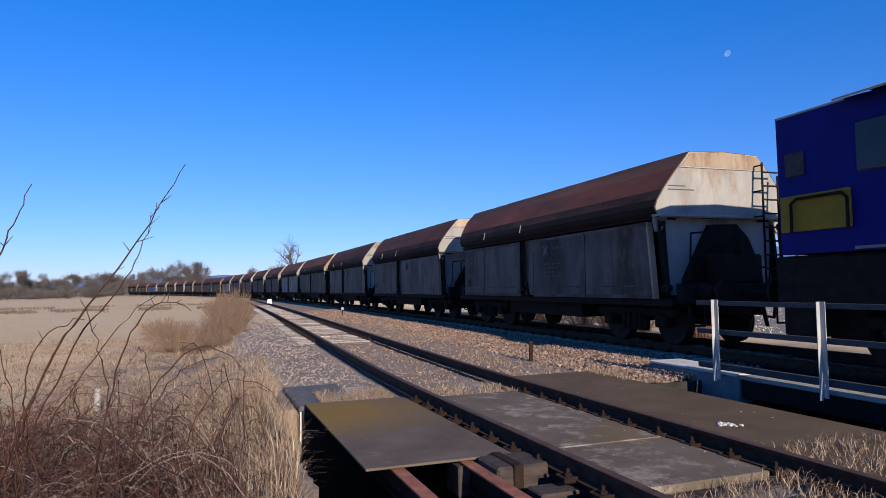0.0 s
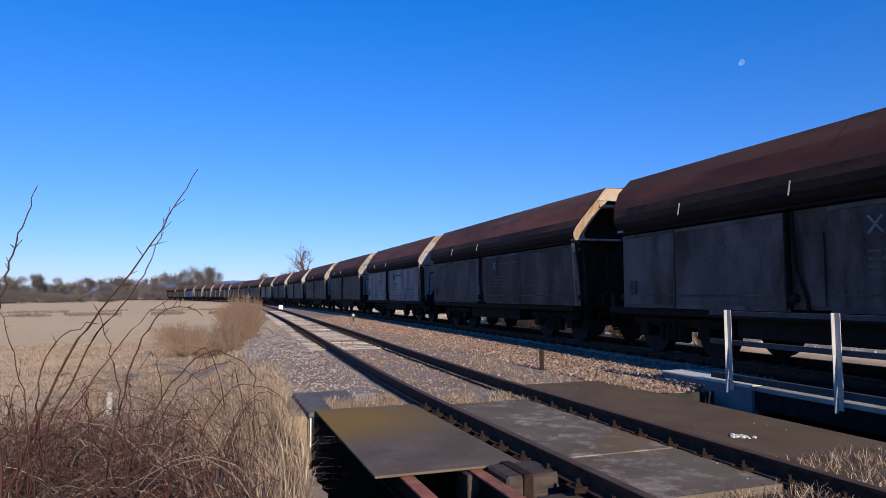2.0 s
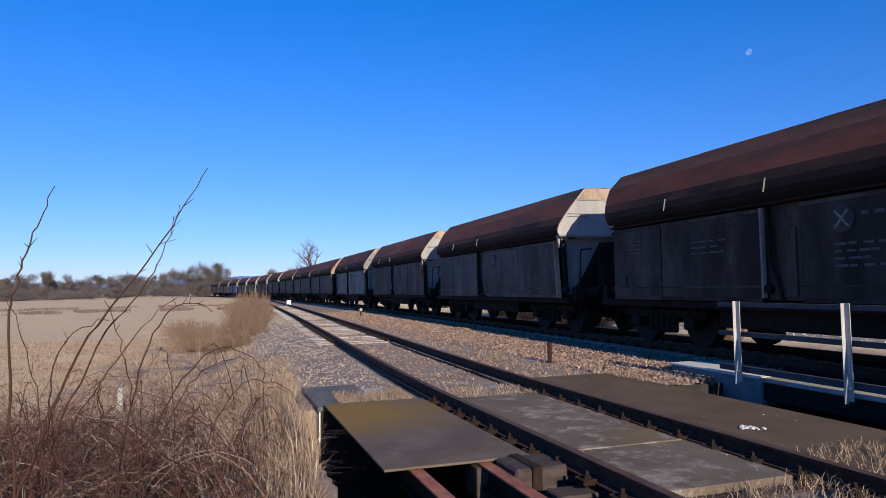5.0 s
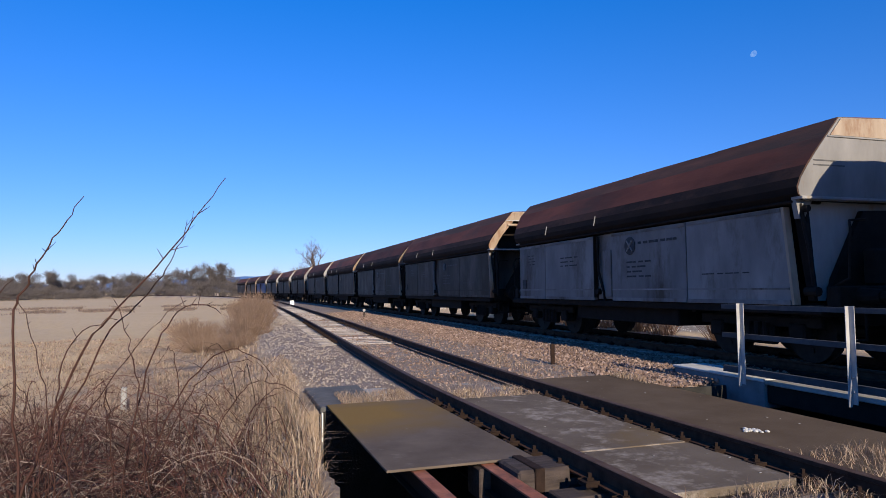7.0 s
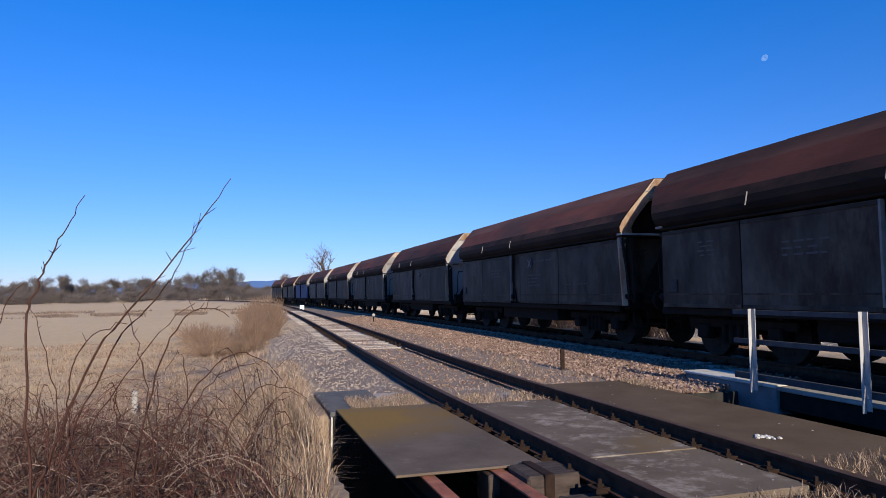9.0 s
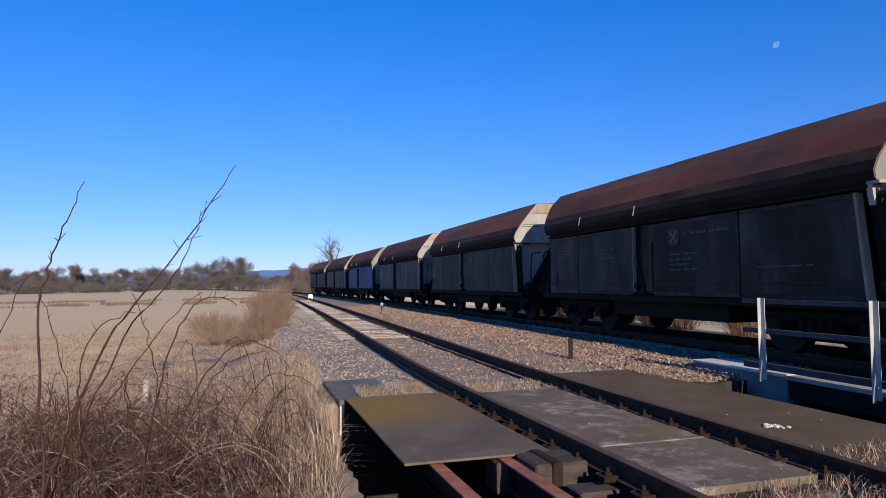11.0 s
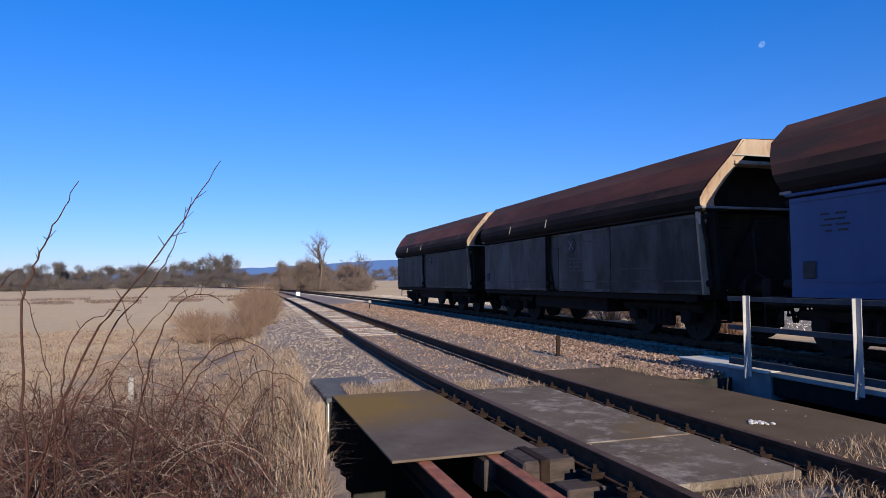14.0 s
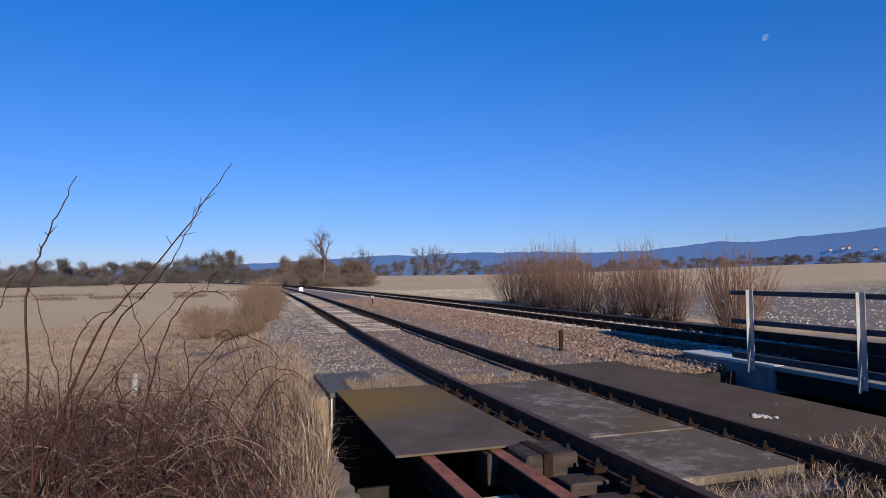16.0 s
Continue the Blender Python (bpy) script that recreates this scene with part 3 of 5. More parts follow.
    # black panel on the end platform, for gear and the shadow round it
    bm = bmesh.new()
    x0, x1 = sorted((sg * (low - 0.14), sg * (low - 0.04)))
    prism(bm, [(-0.30, 2.34), (-0.48, 2.05), (-0.92, 1.3), (-1.0, 0.98), (1.0, 0.98), (0.92, 1.5), (0.62, 2.1), (0.35, 2.36)], x0, x1)
    part("brake_frame", bm, M["black"], w, "black tapered panel for end gear and its shadow")
    # headstock, buffers, coupler, platform
    bm = bmesh.new()
    x0, x1 = sorted((sg * 5.50, sg * 5.72))
    box(bm, (x0, -1.3, 0.82), (x1, 1.3, 1.2), 0.02)
    part("headstock", bm, M["black"], w)
    for sy in (-1, 1):
        bm = bmesh.new()
        rod(bm, (sg * 5.72, sy * 0.875, 1.05), (sg * 6.05, sy * 0.875, 1.05), 0.13, 0.1, 12)
        rod(bm, (sg * 6.05, sy * 0.875, 1.05), (sg * 6.30, sy * 0.875, 1.05), 0.075, None, 10)
        rod(bm, (sg * 6.30, sy * 0.875, 1.05), (sg * 6.345, sy * 0.875, 1.05), 0.23, 0.22, 20)
        part("buffer", bm, M["black"], w, "black round buffer")
        bm = bmesh.new()
        pipe(bm, [(sg * 5.74, sy * 1.2, 0.8), (sg * 5.74, sy * 1.2, 0.42), (sg * 5.74, sy * 0.85, 0.42), (sg * 5.74, sy * 0.85, 0.8)], 0.02)
        part("step", bm, M["black"], w)
        bm = bmesh.new()
        pipe(bm, [(sg * 5.62, sy * 1.25, 1.2), (sg * 5.85, sy * 1.25, 1.3), (sg * 5.9, sy * 1.25, 2.0), (sg * 5.85, sy * 1.2, 2.12), (sg * 5.85, sy * 0.9, 2.14)], 0.018)
        part("handrail", bm, M["black"], w, "bent steel handrail")
    bm = bmesh.new()
    rod(bm, (sg * 5.7, 0, 1.03), (sg * 6.3, 0, 1.0), 0.06)
    coupler = part("coupler", bm, M["black"], w, "black screw coupler")
    for route, thick in (([(sg * 5.75, -0.3, 0.95), (sg * 5.98, -0.3, 0.58), (sg * 6.22, -0.28, 0.56), (sg * 6.34, -0.2, 0.8)], 0.03),
                         ([(sg * 5.75, 0.3, 0.95), (sg * 5.98, 0.3, 0.58), (sg * 6.22, 0.28, 0.56), (sg * 6.34, 0.2, 0.8)], 0.03),
                         ([(sg * 6.2, 0, 1.0), (sg * 6.25, 0.04, 0.6), (sg * 6.34, 0.0, 0.42)], 0.035)):
        v, f = stems([(route, thick, thick)], 6)
        hose = new("hose", raw("hose", v, f, M["black"], True))
        hose.parent = coupler
    bm = bmesh.new()
    x0, x1 = sorted((sg * 5.46, sg * 5.70))
    box(bm, (x0, -0.55, 1.2), (x1, 0.6, 1.75), 0.04)
    rod(bm, (sg * 5.6, 0.1, 1.75), (sg * 5.6, 0.1, 2.1), 0.09)
    part("valve_box", bm, M["black"], w)
    bm = bmesh.new()
    x0 = reach + 0.22
    for y in (0.72, 1.10):
        rod(bm, (sg * x0, y, 1.0), (sg * x0, y, 3.55 if y < 1 else 3.3), 0.022, None, 6)
    for i in range(9):
        rod(bm, (sg * x0, 0.72, 1.2 + 0.27 * i), (sg * x0, 1.10, 1.2 + 0.27 * i), 0.018, None, 6)
    for z in (1.5, 2.5, 3.0, 3.5):
        rod(bm, (sg * (low - 0.1 if z < 2.6 else reach), 0.72, z), (sg * x0, 0.72, z), 0.016, None, 6)
    part("ladder", bm, M["black"], w, "black steel end ladder")


def make_wagon(kind, boxed):
    flap = {"dark": M["flap_dark"], "mid": M["flap_mid"], "light": M["flap_light"], "blue": M["flap_blue"]}[kind]
    words = {"dark": "rusty-roofed coal hopper wagon with grimy, shade-darkened grey side flaps", "mid": "rusty-roofed coal hopper wagon with worn grey side flaps",
             "light": "rusty-roofed coal hopper wagon with pale grey lettered flaps", "blue": "rusty-roofed coal hopper wagon with clean blue side flaps"}[kind]
    w = tagged(new("hopper_wagon"), words, "railway wagon", "train of hopper wagons")
    front, back = (6.12, 6.15) if boxed else (5.42, 5.62)
    tail = -5.38 if boxed else -4.86     # where the side flaps begin
    lean_f, lean_b = (0.35, 0.9) if boxed else (0.08, 0.9)
    # upper body: rusty roof over red-brown flanks, darker below
    bm = bmesh.new()
    k = len(SECTION)
    stations = [-2.8, -2.79, 0.0, 0.01, 2.8, 2.81]
    rings = [[bm.verts.new((-end_outline(back, lean_b, z), y, z)) for y, z in SECTION]]
    rings += [[bm.verts.new((x, y, z + (0.006 if n % 2 and z > 3.2 else 0.0))) for y, z in SECTION] for n, x in enumerate(stations)]
    rings += [[bm.verts.new((end_outline(front, lean_f, z), y, z)) for y, z in SECTION]]
    for ra, rb in zip(rings, rings[1:]):
        for j in range(k):
            f = bm.faces.new((ra[j], ra[(j + 1) % k], rb[(j + 1) % k], rb[j]))
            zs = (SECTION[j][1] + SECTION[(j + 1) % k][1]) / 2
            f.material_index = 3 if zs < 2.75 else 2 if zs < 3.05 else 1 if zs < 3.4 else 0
    bm.faces.new(rings[0])
    if not boxed:
        bm.faces.new(rings[-1][::-1])
    bmesh.ops.recalc_face_normals(bm, faces=bm.faces)
    part("roof", bm, [M["roof"], M["roof_red"], M["roof_low"], M["band"]], w, "rust-brown ribbed roof over flanks darker towards the bottom")
    # short drip straps on the flank
    for x in (-2.9, -0.4):
        bm = bmesh.new()
        rod(bm, (x, -1.585, 2.84), (x, -1.63, 2.62), 0.012, None, 5)
        part("strap", bm, M["mark_white"], w, "pale drip strap")
    # ledge along the side
    for sg in (-1, 1):
        bm = bmesh.new()
        box(bm, (tail - 0.04, min(sg * 1.0, sg * 1.56), 2.43), (front - 0.2, max(sg * 1.0, sg * 1.56), 2.475), 0.012)
        part("ledge", bm, flap if kind == "blue" else M["band"], w, "dark ledge under the flank")
    hopper_end(w, 1, front, lean_f, boxed)
    hopper_end(w, -1, back, lean_b, False)
    # side flaps on both sides
    for y in (-1.5, 1.5):
        for a, b, lean in ((tail, -3.21, 0.0), (-3.18, -0.62, 0.0), (0.14, 2.67, 0.0), (2.70, front - 0.48, 0.15)):
            flap_door(a, b, -1 if y < 0 else 1, flap, w, 0.0, lean)
        sg = -1 if y < 0 else 1
        bm = bmesh.new()
        box(bm, (-0.60, min(sg * 1.30, sg * 1.42), 0.95), (0.12, max(sg * 1.30, sg * 1.42), 2.42), 0.01)
        box(bm, (-0.35, min(sg * 1.42, sg * 1.45), 1.0), (0.0, max(sg * 1.42, sg * 1.45), 2.05), 0.01)
        part("recess_panel", bm, flap, w, "recessed centre panel")
        bm = bmesh.new()
        pipe(bm, [(-0.52, sg * 1.47, 2.4), (-0.46, sg * 1.49, 1.6), (-0.28, sg * 1.47, 1.1), (-0.28, sg * 1.45, 0.92)], 0.03)
        rod(bm, (-0.52, sg * 1.42, 1.12), (-0.52, sg * 1.52, 1.12), 0.07)
        part("lever", bm, M["black"], w)
        lip = front - 0.48
        part("end_strip", upright(sg, [(lip + 0.015, 2.40), (lip + 0.065, 2.40), (lip + 0.215, 0.92), (lip + 0.165, 0.92)], 1.40, 1.52), M["end_rust"] if kind != "blue" else flap, w,
             "rust-streaked slanting edge strip")
        part("gear_plate", upright(sg, [(lip + 0.09, 2.42), (lip + 0.32, 2.42), (lip + 0.42, 0.98), (lip + 0.31, 0.98)], 1.30, 1.36), M["black"], w, "dark plate behind the flap gear")
        part("centre_strip", side_box(sg, -0.62, -0.585, 1.44, 1.53, 0.98, 2.40), M["mark_white"] if kind == "dark" else M["band"], w, "narrow vertical edge strip")
        # inspection hatch and its bright edge
        bm = bmesh.new()
        box(bm, (tail + 0.24, min(sg * 1.505, sg * 1.53), 1.2), (tail + 0.46, max(sg * 1.505, sg * 1.53), 1.45), 0.008)
        part("hatch", bm, M["mark_dark"], w, "small dark hatch")
        # emblem disc and lines of lettering, all too worn to read
        if kind != "dark" or sg < 0:
            ink = M["mark_dark"]
            bm = bmesh.new()
            rod(bm, (0.86, sg * 1.505, 2.08), (0.86, sg * 1.517, 2.08), 0.19, None, 24)
            emb = part("emblem", bm, ink, w, "dark round emblem")
            for dx in (-0.1, 0.1):
                bm = bmesh.new()
                rod(bm, (0.86 - dx, sg * 1.521, 1.97), (0.86 + dx, sg * 1.521, 2.19), 0.018, None, 6)
                part("emblem_bar", bm, M["mark_white"], emb, "pale crossed bar")
        ink = M["mark_dark"] if kind in ("light", "blue") else M["mark_faint"]
        rows = [(0.72, 1.6 - 0.12 * (i % 3), 1.72 - 0.1 * i, 0.035) for i in range(4)] + [(1.15, 2.5, 2.1, 0.05)]
        rows += [(-4.3 + 0.07 * (i % 2), -3.8, 2.1 - 0.08 * i, 0.025) for i in range(4)]
        rows += [(-2.3, -1.35 - 0.2 * (i % 2), 1.95 - 0.1 * i, 0.03) for i in range(3)] + [(3.1, 4.3, 1.42, 0.02)]
        for a, b, z, tall in rows:
            n = max(2, int((b - a) / 0.19))
            for c in range(n):
                c0 = a + (b - a) * c / n
                part("lettering", side_box(sg, c0, c0 + (b - a) / n * (0.55 + 0.35 * ((c * 7 + int(z * 50)) % 3) / 2), 1.503, 1.509, z, z + tall, 0), ink, w)
    # underframe
    for lo, hi, nm in (((-5.55, -1.44, 0.78), (5.55, -1.32, 0.92), "side_sill"), ((-5.55, 1.32, 0.78), (5.55, 1.44, 0.92), "side_sill"), ((-5.5, -0.5, 0.6), (5.5, 0.5, 0.95), "centre_sill"),
                       ((-2.0, -1.2, 0.45), (2.0, 1.2, 0.8), "discharge_chute")):
        boxes_part(nm, [(lo, hi)], M["black"], w, "", 0.02)
    for x in (-5.2, -2.6, 2.6, 5.2):
        boxes_part("cross_member", [((x - 0.05, -1.31, 0.74), (x + 0.05, 1.31, 0.94))], M["black"], w)
    bm = bmesh.new()
    prism(bm, [(-1.40, 2.42), (-1.40, 1.6), (-0.5, 0.9), (0.5, 0.9), (1.40, 1.6), (1.40, 2.42)], -4.74, 4.74)
    part("hopper", bm, M["black"], w)
    wheels = []
    for x in (-3.85, 3.85):
        bogie(w, x)
        for dx in (-0.9, 0.9):
            wheelset(w, x + dx)
    return w


def make_locomotive():
    """The tail end of a blue diesel engine: cab, hood, roof, bogies. x runs forward, z from the rail heads."""
    e = tagged(new("locomotive"), "blue diesel shunting locomotive with a yellow panel", "locomotive")
    bm = bmesh.new()
    box(bm, (-6.1, -1.42, 0.85), (6.1, 1.42, 1.58), 0.04)
    part("frame", bm, M["black"], e, "black frame")
    bm = bmesh.new()
    prism(bm, [(-1.48, 1.60), (-1.5, 3.62), (-1.1, 3.72), (0, 3.76), (1.1, 3.72), (1.5, 3.62), (1.48, 1.60)], -5.9, -2.6)
    part("cab", bm, M["loco_blue"], e, "blue cab")
    bm = bmesh.new()
    prism(bm, [(-1.15, 1.35), (-1.2, 2.7), (-0.9, 3.05), (0.9, 3.05), (1.2, 2.7), (1.15, 1.35)], -2.6, 5.9)
    part("hood", bm, M["loco_blue"], e, "long blue hood")
    for x0, x1, up in ((-5.9, -4.75, 0.0), (-4.75, -2.3, 0.05)):
        bm = bmesh.new()
        wide = 1.51 if up == 0 else 1.72
        low = 3.63 if up == 0 else 3.55
        prism(bm, [(-wide, low + up), (-1.1, 3.75 + up), (0, 3.80 + up), (1.1, 3.75 + up), (wide, low + up), (wide, low - 0.03 + up), (1.1, 3.725 + up), (0, 3.765 + up), (-1.1, 3.725 + up), (-wide, low - 0.03 + up)], x0, x1)
        part("roof", bm, M["loco_grey"], e, "grey cab roof")
    for sg in (-1, 1):
        win = part("window", side_box(sg, -4.62, -3.2, 1.46, 1.515, 2.62, 3.28, 0.02), M["glass"], e, "dark cab window")
        part("frame_bar", side_box(sg, -4.02, -3.97, 1.46, 1.53, 2.60, 3.30), M["galv"], win)
        part("vent", side_box(sg, -5.75, -5.42, 1.47, 1.515, 2.72, 3.06), M["mark_dark"], e, "dark square vent")
        part("panel", side_box(sg, -5.86, -4.72, 1.46, 1.515, 1.92, 2.44), M["loco_yellow"], e, "yellow warning panel")
        bm = bmesh.new()
        pipe(bm, [(-5.62, sg * 1.57, 1.9), (-5.62, sg * 1.57, 2.32), (-5.52, sg * 1.57, 2.38), (-4.8, sg * 1.57, 2.38), (-4.72, sg * 1.57, 2.30), (-4.72, sg * 1.57, 1.9)], 0.022)
        part("handrail", bm, M["black"], e)
        part("number_bar", side_box(sg, -3.75, -3.1, 1.48, 1.505, 2.22, 2.40), M["mark_white"], e, "white lettering bar")
        part("lettering", side_box(sg, -3.95, -3.1, 1.48, 1.505, 2.02, 2.08), M["mark_white"], e, "white lettering bar")
        part("stripe", side_box(sg, -4.7, -2.6, 1.47, 1.50, 1.62, 1.66), M["mark_white"], e, "thin white stripe")
    boxes_part("fuel_tank", [((-1.8, -1.3, 0.3), (1.8, 1.3, 0.9))], M["black"], e, "black fuel tank", 0.08)
    for sg in (-1, 1):
        boxes_part("steps", [((-6.0, min(sg * 1.0, sg * 1.4), 0.42), (-5.45, max(sg * 1.0, sg * 1.4), 0.86))], M["black"], e, "", 0.03)
    boxes_part("brake_gear", [((-5.6, -1.0, 0.3), (-4.9, 1.0, 0.86))], M["black"], e, "", 0.05)
    bm = bmesh.new()
    box(bm, (-5.92, -0.5, 2.65), (-5.90, 0.5, 3.15), 0.004)
    part("rear_window", bm, M["glass"], e)
    for x in (-6.1, 6.1):
        sg = -1 if x < 0 else 1
        for y in (-0.875, 0.875):
            bm = bmesh.new()
            rod(bm, (x, y, 1.05), (x + sg * 0.45, y, 1.05), 0.09)
            rod(bm, (x + sg * 0.45, y, 1.05), (x + sg * 0.5, y, 1.05), 0.23, None, 18)
            part("buffer", bm, M["black"], e)
    for x in (-3.6, 3.6):
        bogie(e, x)
        for dx in (-1.1, 1.1):
            wheelset(e, x + dx, 0.5)
    return e


KINDS = {1: "mid", 2: "blue", 3: "mid", 7: "dark", 10: "light", 12: "mid", 15: "light", 17: "mid", 18: "mid", 19: "mid"}
BOXED = (0, 1, 7, 8, 9, 16)     # wagons that run with their open end first
SHIFT = {0: 0.25, 9: 0.35}     # slack in the couplings, metres
WAGONS = {}
_first = {}
for i in range(20):
    kind = (KINDS.get(i, "dark"), i in BOXED)
    if kind not in _first:
        _first[kind] = WAGONS[i] = make_wagon(*kind)
    else:
        WAGONS[i] = copy_thing(_first[kind], Matrix())
LOCO = make_locomotive()


def last_wagon(t):
    """Where along the line the near end of the last wagon stands."""
    return 251.64 - 17.12 * t + 0.0572 * t * t


def on_line(a, length=8.0):
    p, q = main_by_arc(a - length / 2), main_by_arc(a + length / 2)
    d = p - q
    return Matrix.Translation((p + q) / 2) @ Matrix.Rotation(math.atan2(d.y, d.x), 4, "Z")


def motions():
    times = [0.5 * i for i in range(33)]
    for i, w in WAGONS.items():
        walk(w, [(t, on_line(last_wagon(t) - i * P_WAGON + HALF + SHIFT.get(i, 0.0))) for t in times])
    walk(LOCO, [(t, on_line(last_wagon(t) - 19 * P_WAGON - 1.75 - 6.85)) for t in times])
    # wheels turn about their axles as the train rolls
    for thing, r in [(w, 0.46) for w in WAGONS.values()] + [(LOCO, 0.5)]:
        for ws in thing.children:
            if ws.name.startswith("wheelset"):
                x = ws.location.x
                walk(ws, [(f / 30, pose(x, 0, r, 0, -math.degrees((last_wagon(f / 30) - last_wagon(0)) / r), 0)) for f in range(0, 481)])
    for k, (thing, base, upper) in enumerate(CANES):
        rows = SWAY_B if k == 1 else SWAY_A
        if upper:
            at = upper.location.copy()
            walk(upper, [(t, Matrix.Translation(at) @ Matrix.Rotation(radians(a), 4, "Y")) for t, a in rows])
        else:
            walk(thing, [(t, Matrix.Translation(base) @ Matrix.Rotation(radians(a * 0.2), 4, "Y")) for t, a in rows])


# ---- culvert bridge under both tracks ----
def along(name, spec, mat, label="", category="", kind="", frame_m=None, bevel=0.01):
    """A box laid along a track: (across0, across1, along0, along1, z0, z1) in that track's frame."""
    a0, a1, s0, s1, z0, z1 = spec
    bm = bmesh.new()
    box(bm, (a0, s0, z0), (a1, s1, z1), bevel)
    ob = new(name, finish(name, bm, mat))
    ob.matrix_basis = frame_m
    if category:
        tagged(ob, label, category, kind=kind)
    elif label:
        tagged(ob, label)
    return ob


SF = Matrix.Translation(N1 * 3.38) @ Matrix.Rotation(SID, 4, "Z")
MF = Matrix.Translation(N2 * 9.34) @ Matrix.Rotation(MAIN, 4, "Z")

culvert = tagged(new("culvert_bridge"), "small concrete culvert bridge with dark opening", "bridge", kind="structure")
for nm, spec, mat, lab in (
        ("far_abutment", (-2.22, 2.6, 8.22, 9.95, -2.2, -0.215), M["concrete"], "weathered grey concrete abutment"),
        ("far_abutment", (2.6, 9.6, 8.22, 9.3, -2.2, -0.45), M["concrete"], "weathered grey concrete abutment"),
        ("near_abutment", (-2.2, -0.82, 2.4, 4.88, -2.2, -0.45), M["concrete_white"], "pale concrete abutment"),
        ("near_abutment", (-0.9, 9.6, 2.4, 4.12, -2.2, -0.6), M["concrete"], "grey concrete abutment"),
        ("far_wall", (-2.2, 9.4, 8.165, 8.218, -2.2, -0.2), M["shadow_wall"], "abutment face painted dark for the culvert's shade"),
        ("gauge_strip", (-2.236, -2.224, 8.10, 8.16, -0.55, -0.2), M["white"], "thin white gauge strip"),
        ("culvert_floor", (-2.8, 9.4, 4.13, 8.1, -2.2, -1.9), M["shadow_wall"], "culvert floor painted dark for its shade")):
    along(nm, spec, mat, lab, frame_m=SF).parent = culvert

along("wing_coping", (-2.24, -1.45, 8.20, 9.93, -0.214, -0.15), M["coping"], "dark grey coping slab beside dry grass", "slab", frame_m=SF)
plate = along("cover_plate", (-2.17, -0.92, 5.06, 8.18, -0.14, -0.118), M["plate"], "steel cover plate with yellow lichen", "metal plate", frame_m=SF, bevel=0.004)
for a0 in (-1.96, -1.38):
    beam = tagged(new("support_beam"), "red-brown rusty steel beam over the culvert", "beam", "culvert beams")
    beam.matrix_basis = SF
    for nm, spec in (("top_flange", (a0, a0 + 0.11, 3.7, 8.4, -0.165, -0.148)), ("web", (a0 + 0.055, a0 + 0.075, 3.7, 8.4, -0.33, -0.165)), ("bottom_flange", (a0, a0 + 0.13, 3.7, 8.4, -0.345, -0.33))):
        bm = bmesh.new()
        box(bm, (spec[0], spec[2], spec[4]), (spec[1], spec[3], spec[5]), 0.003)
        # web and bottom flange are coloured dark for the shade under the plate
        part(nm, bm, M["red_beam"] if nm == "top_flange" else M["band"], beam)
for s0, s1 in ((3.85, 5.07), (5.09, 8.05)):
    along("deck_plate", (-0.62, 0.62, s0, s1, -0.19, -0.125), M["slab"], "worn grey deck plate between the rails", "metal plate", frame_m=SF)
along("deck_plate", (0.95, 2.62, 3.4, 9.4, -0.2, -0.13), M["slab_brown"], "brown deck plate beside the siding rail", "metal plate", frame_m=SF)
along("deck_plate", (-0.60, 0.60, 1.0, 3.5, -0.26, -0.20), M["slab"], "soil-covered deck plate between the rails", "metal plate", frame_m=SF)

bm = bmesh.new()
box(bm, (-1.12, -0.12, -0.17), (1.12, 0.12, 0.0), 0.012)
_me = finish("bridge_timber", bm, M["timber"])
for i in range(10):
    ob = new("bridge_timber", _me)
    ob.parent = siding_track
    p = siding_at(3.4 + 0.45 * i)
    ob.matrix_basis = pose(p.x, p.y, -0.195, 0, 0, heading(siding_at, 3.4 + 0.45 * i) + random.uniform(-1, 1))
for off in (-0.75, 0.75):
    along("rail_girder", (off - 0.12, off + 0.12, 3.6, 8.6, -0.75, -0.37), M["rust"], frame_m=SF).parent = culvert
timber = tagged(new("timber_block"), "tarred timber block with a rusty strap", "timber")
timber.matrix_basis = SF
bm = bmesh.new()
box(bm, (-1.26, 4.62, -0.446), (-0.82, 5.02, -0.10), 0.02)
part("block", bm, M["timber"], timber)
bm = bmesh.new()
box(bm, (-1.13, 4.60, -0.444), (-1.05, 5.04, -0.088), 0.006)
part("strap", bm, M["clip"], timber, "rusty steel strap")
timber2 = along("timber_block", (-1.42, -0.86, 5.02, 5.3, -0.42, -0.17), M["timber"], "short tarred timber under the cover plate", "timber", frame_m=SF)

# small debris on the brown plate
bm = bmesh.new()
for i in range(26):
    a, d = random.uniform(0, 6.28), random.uniform(0, 0.11)
    v = bmesh.ops.create_icosphere(bm, subdivisions=1, radius=random.uniform(0.008, 0.028))["verts"]
    bmesh.ops.transform(bm, matrix=Matrix.Translation((1.53 + d * math.cos(a), 5.22 + d * math.sin(a), -0.122)) @ Matrix.Diagonal((1, 1.3, 0.6, 1)), verts=v)
debris = new("rubble_heap", finish("rubble_heap", bm, M["concrete_white"]))
debris.matrix_basis = SF
tagged(debris, "crumbled pale mortar heap on the deck plate", "rubble", kind="stuff")
bm = bmesh.new()
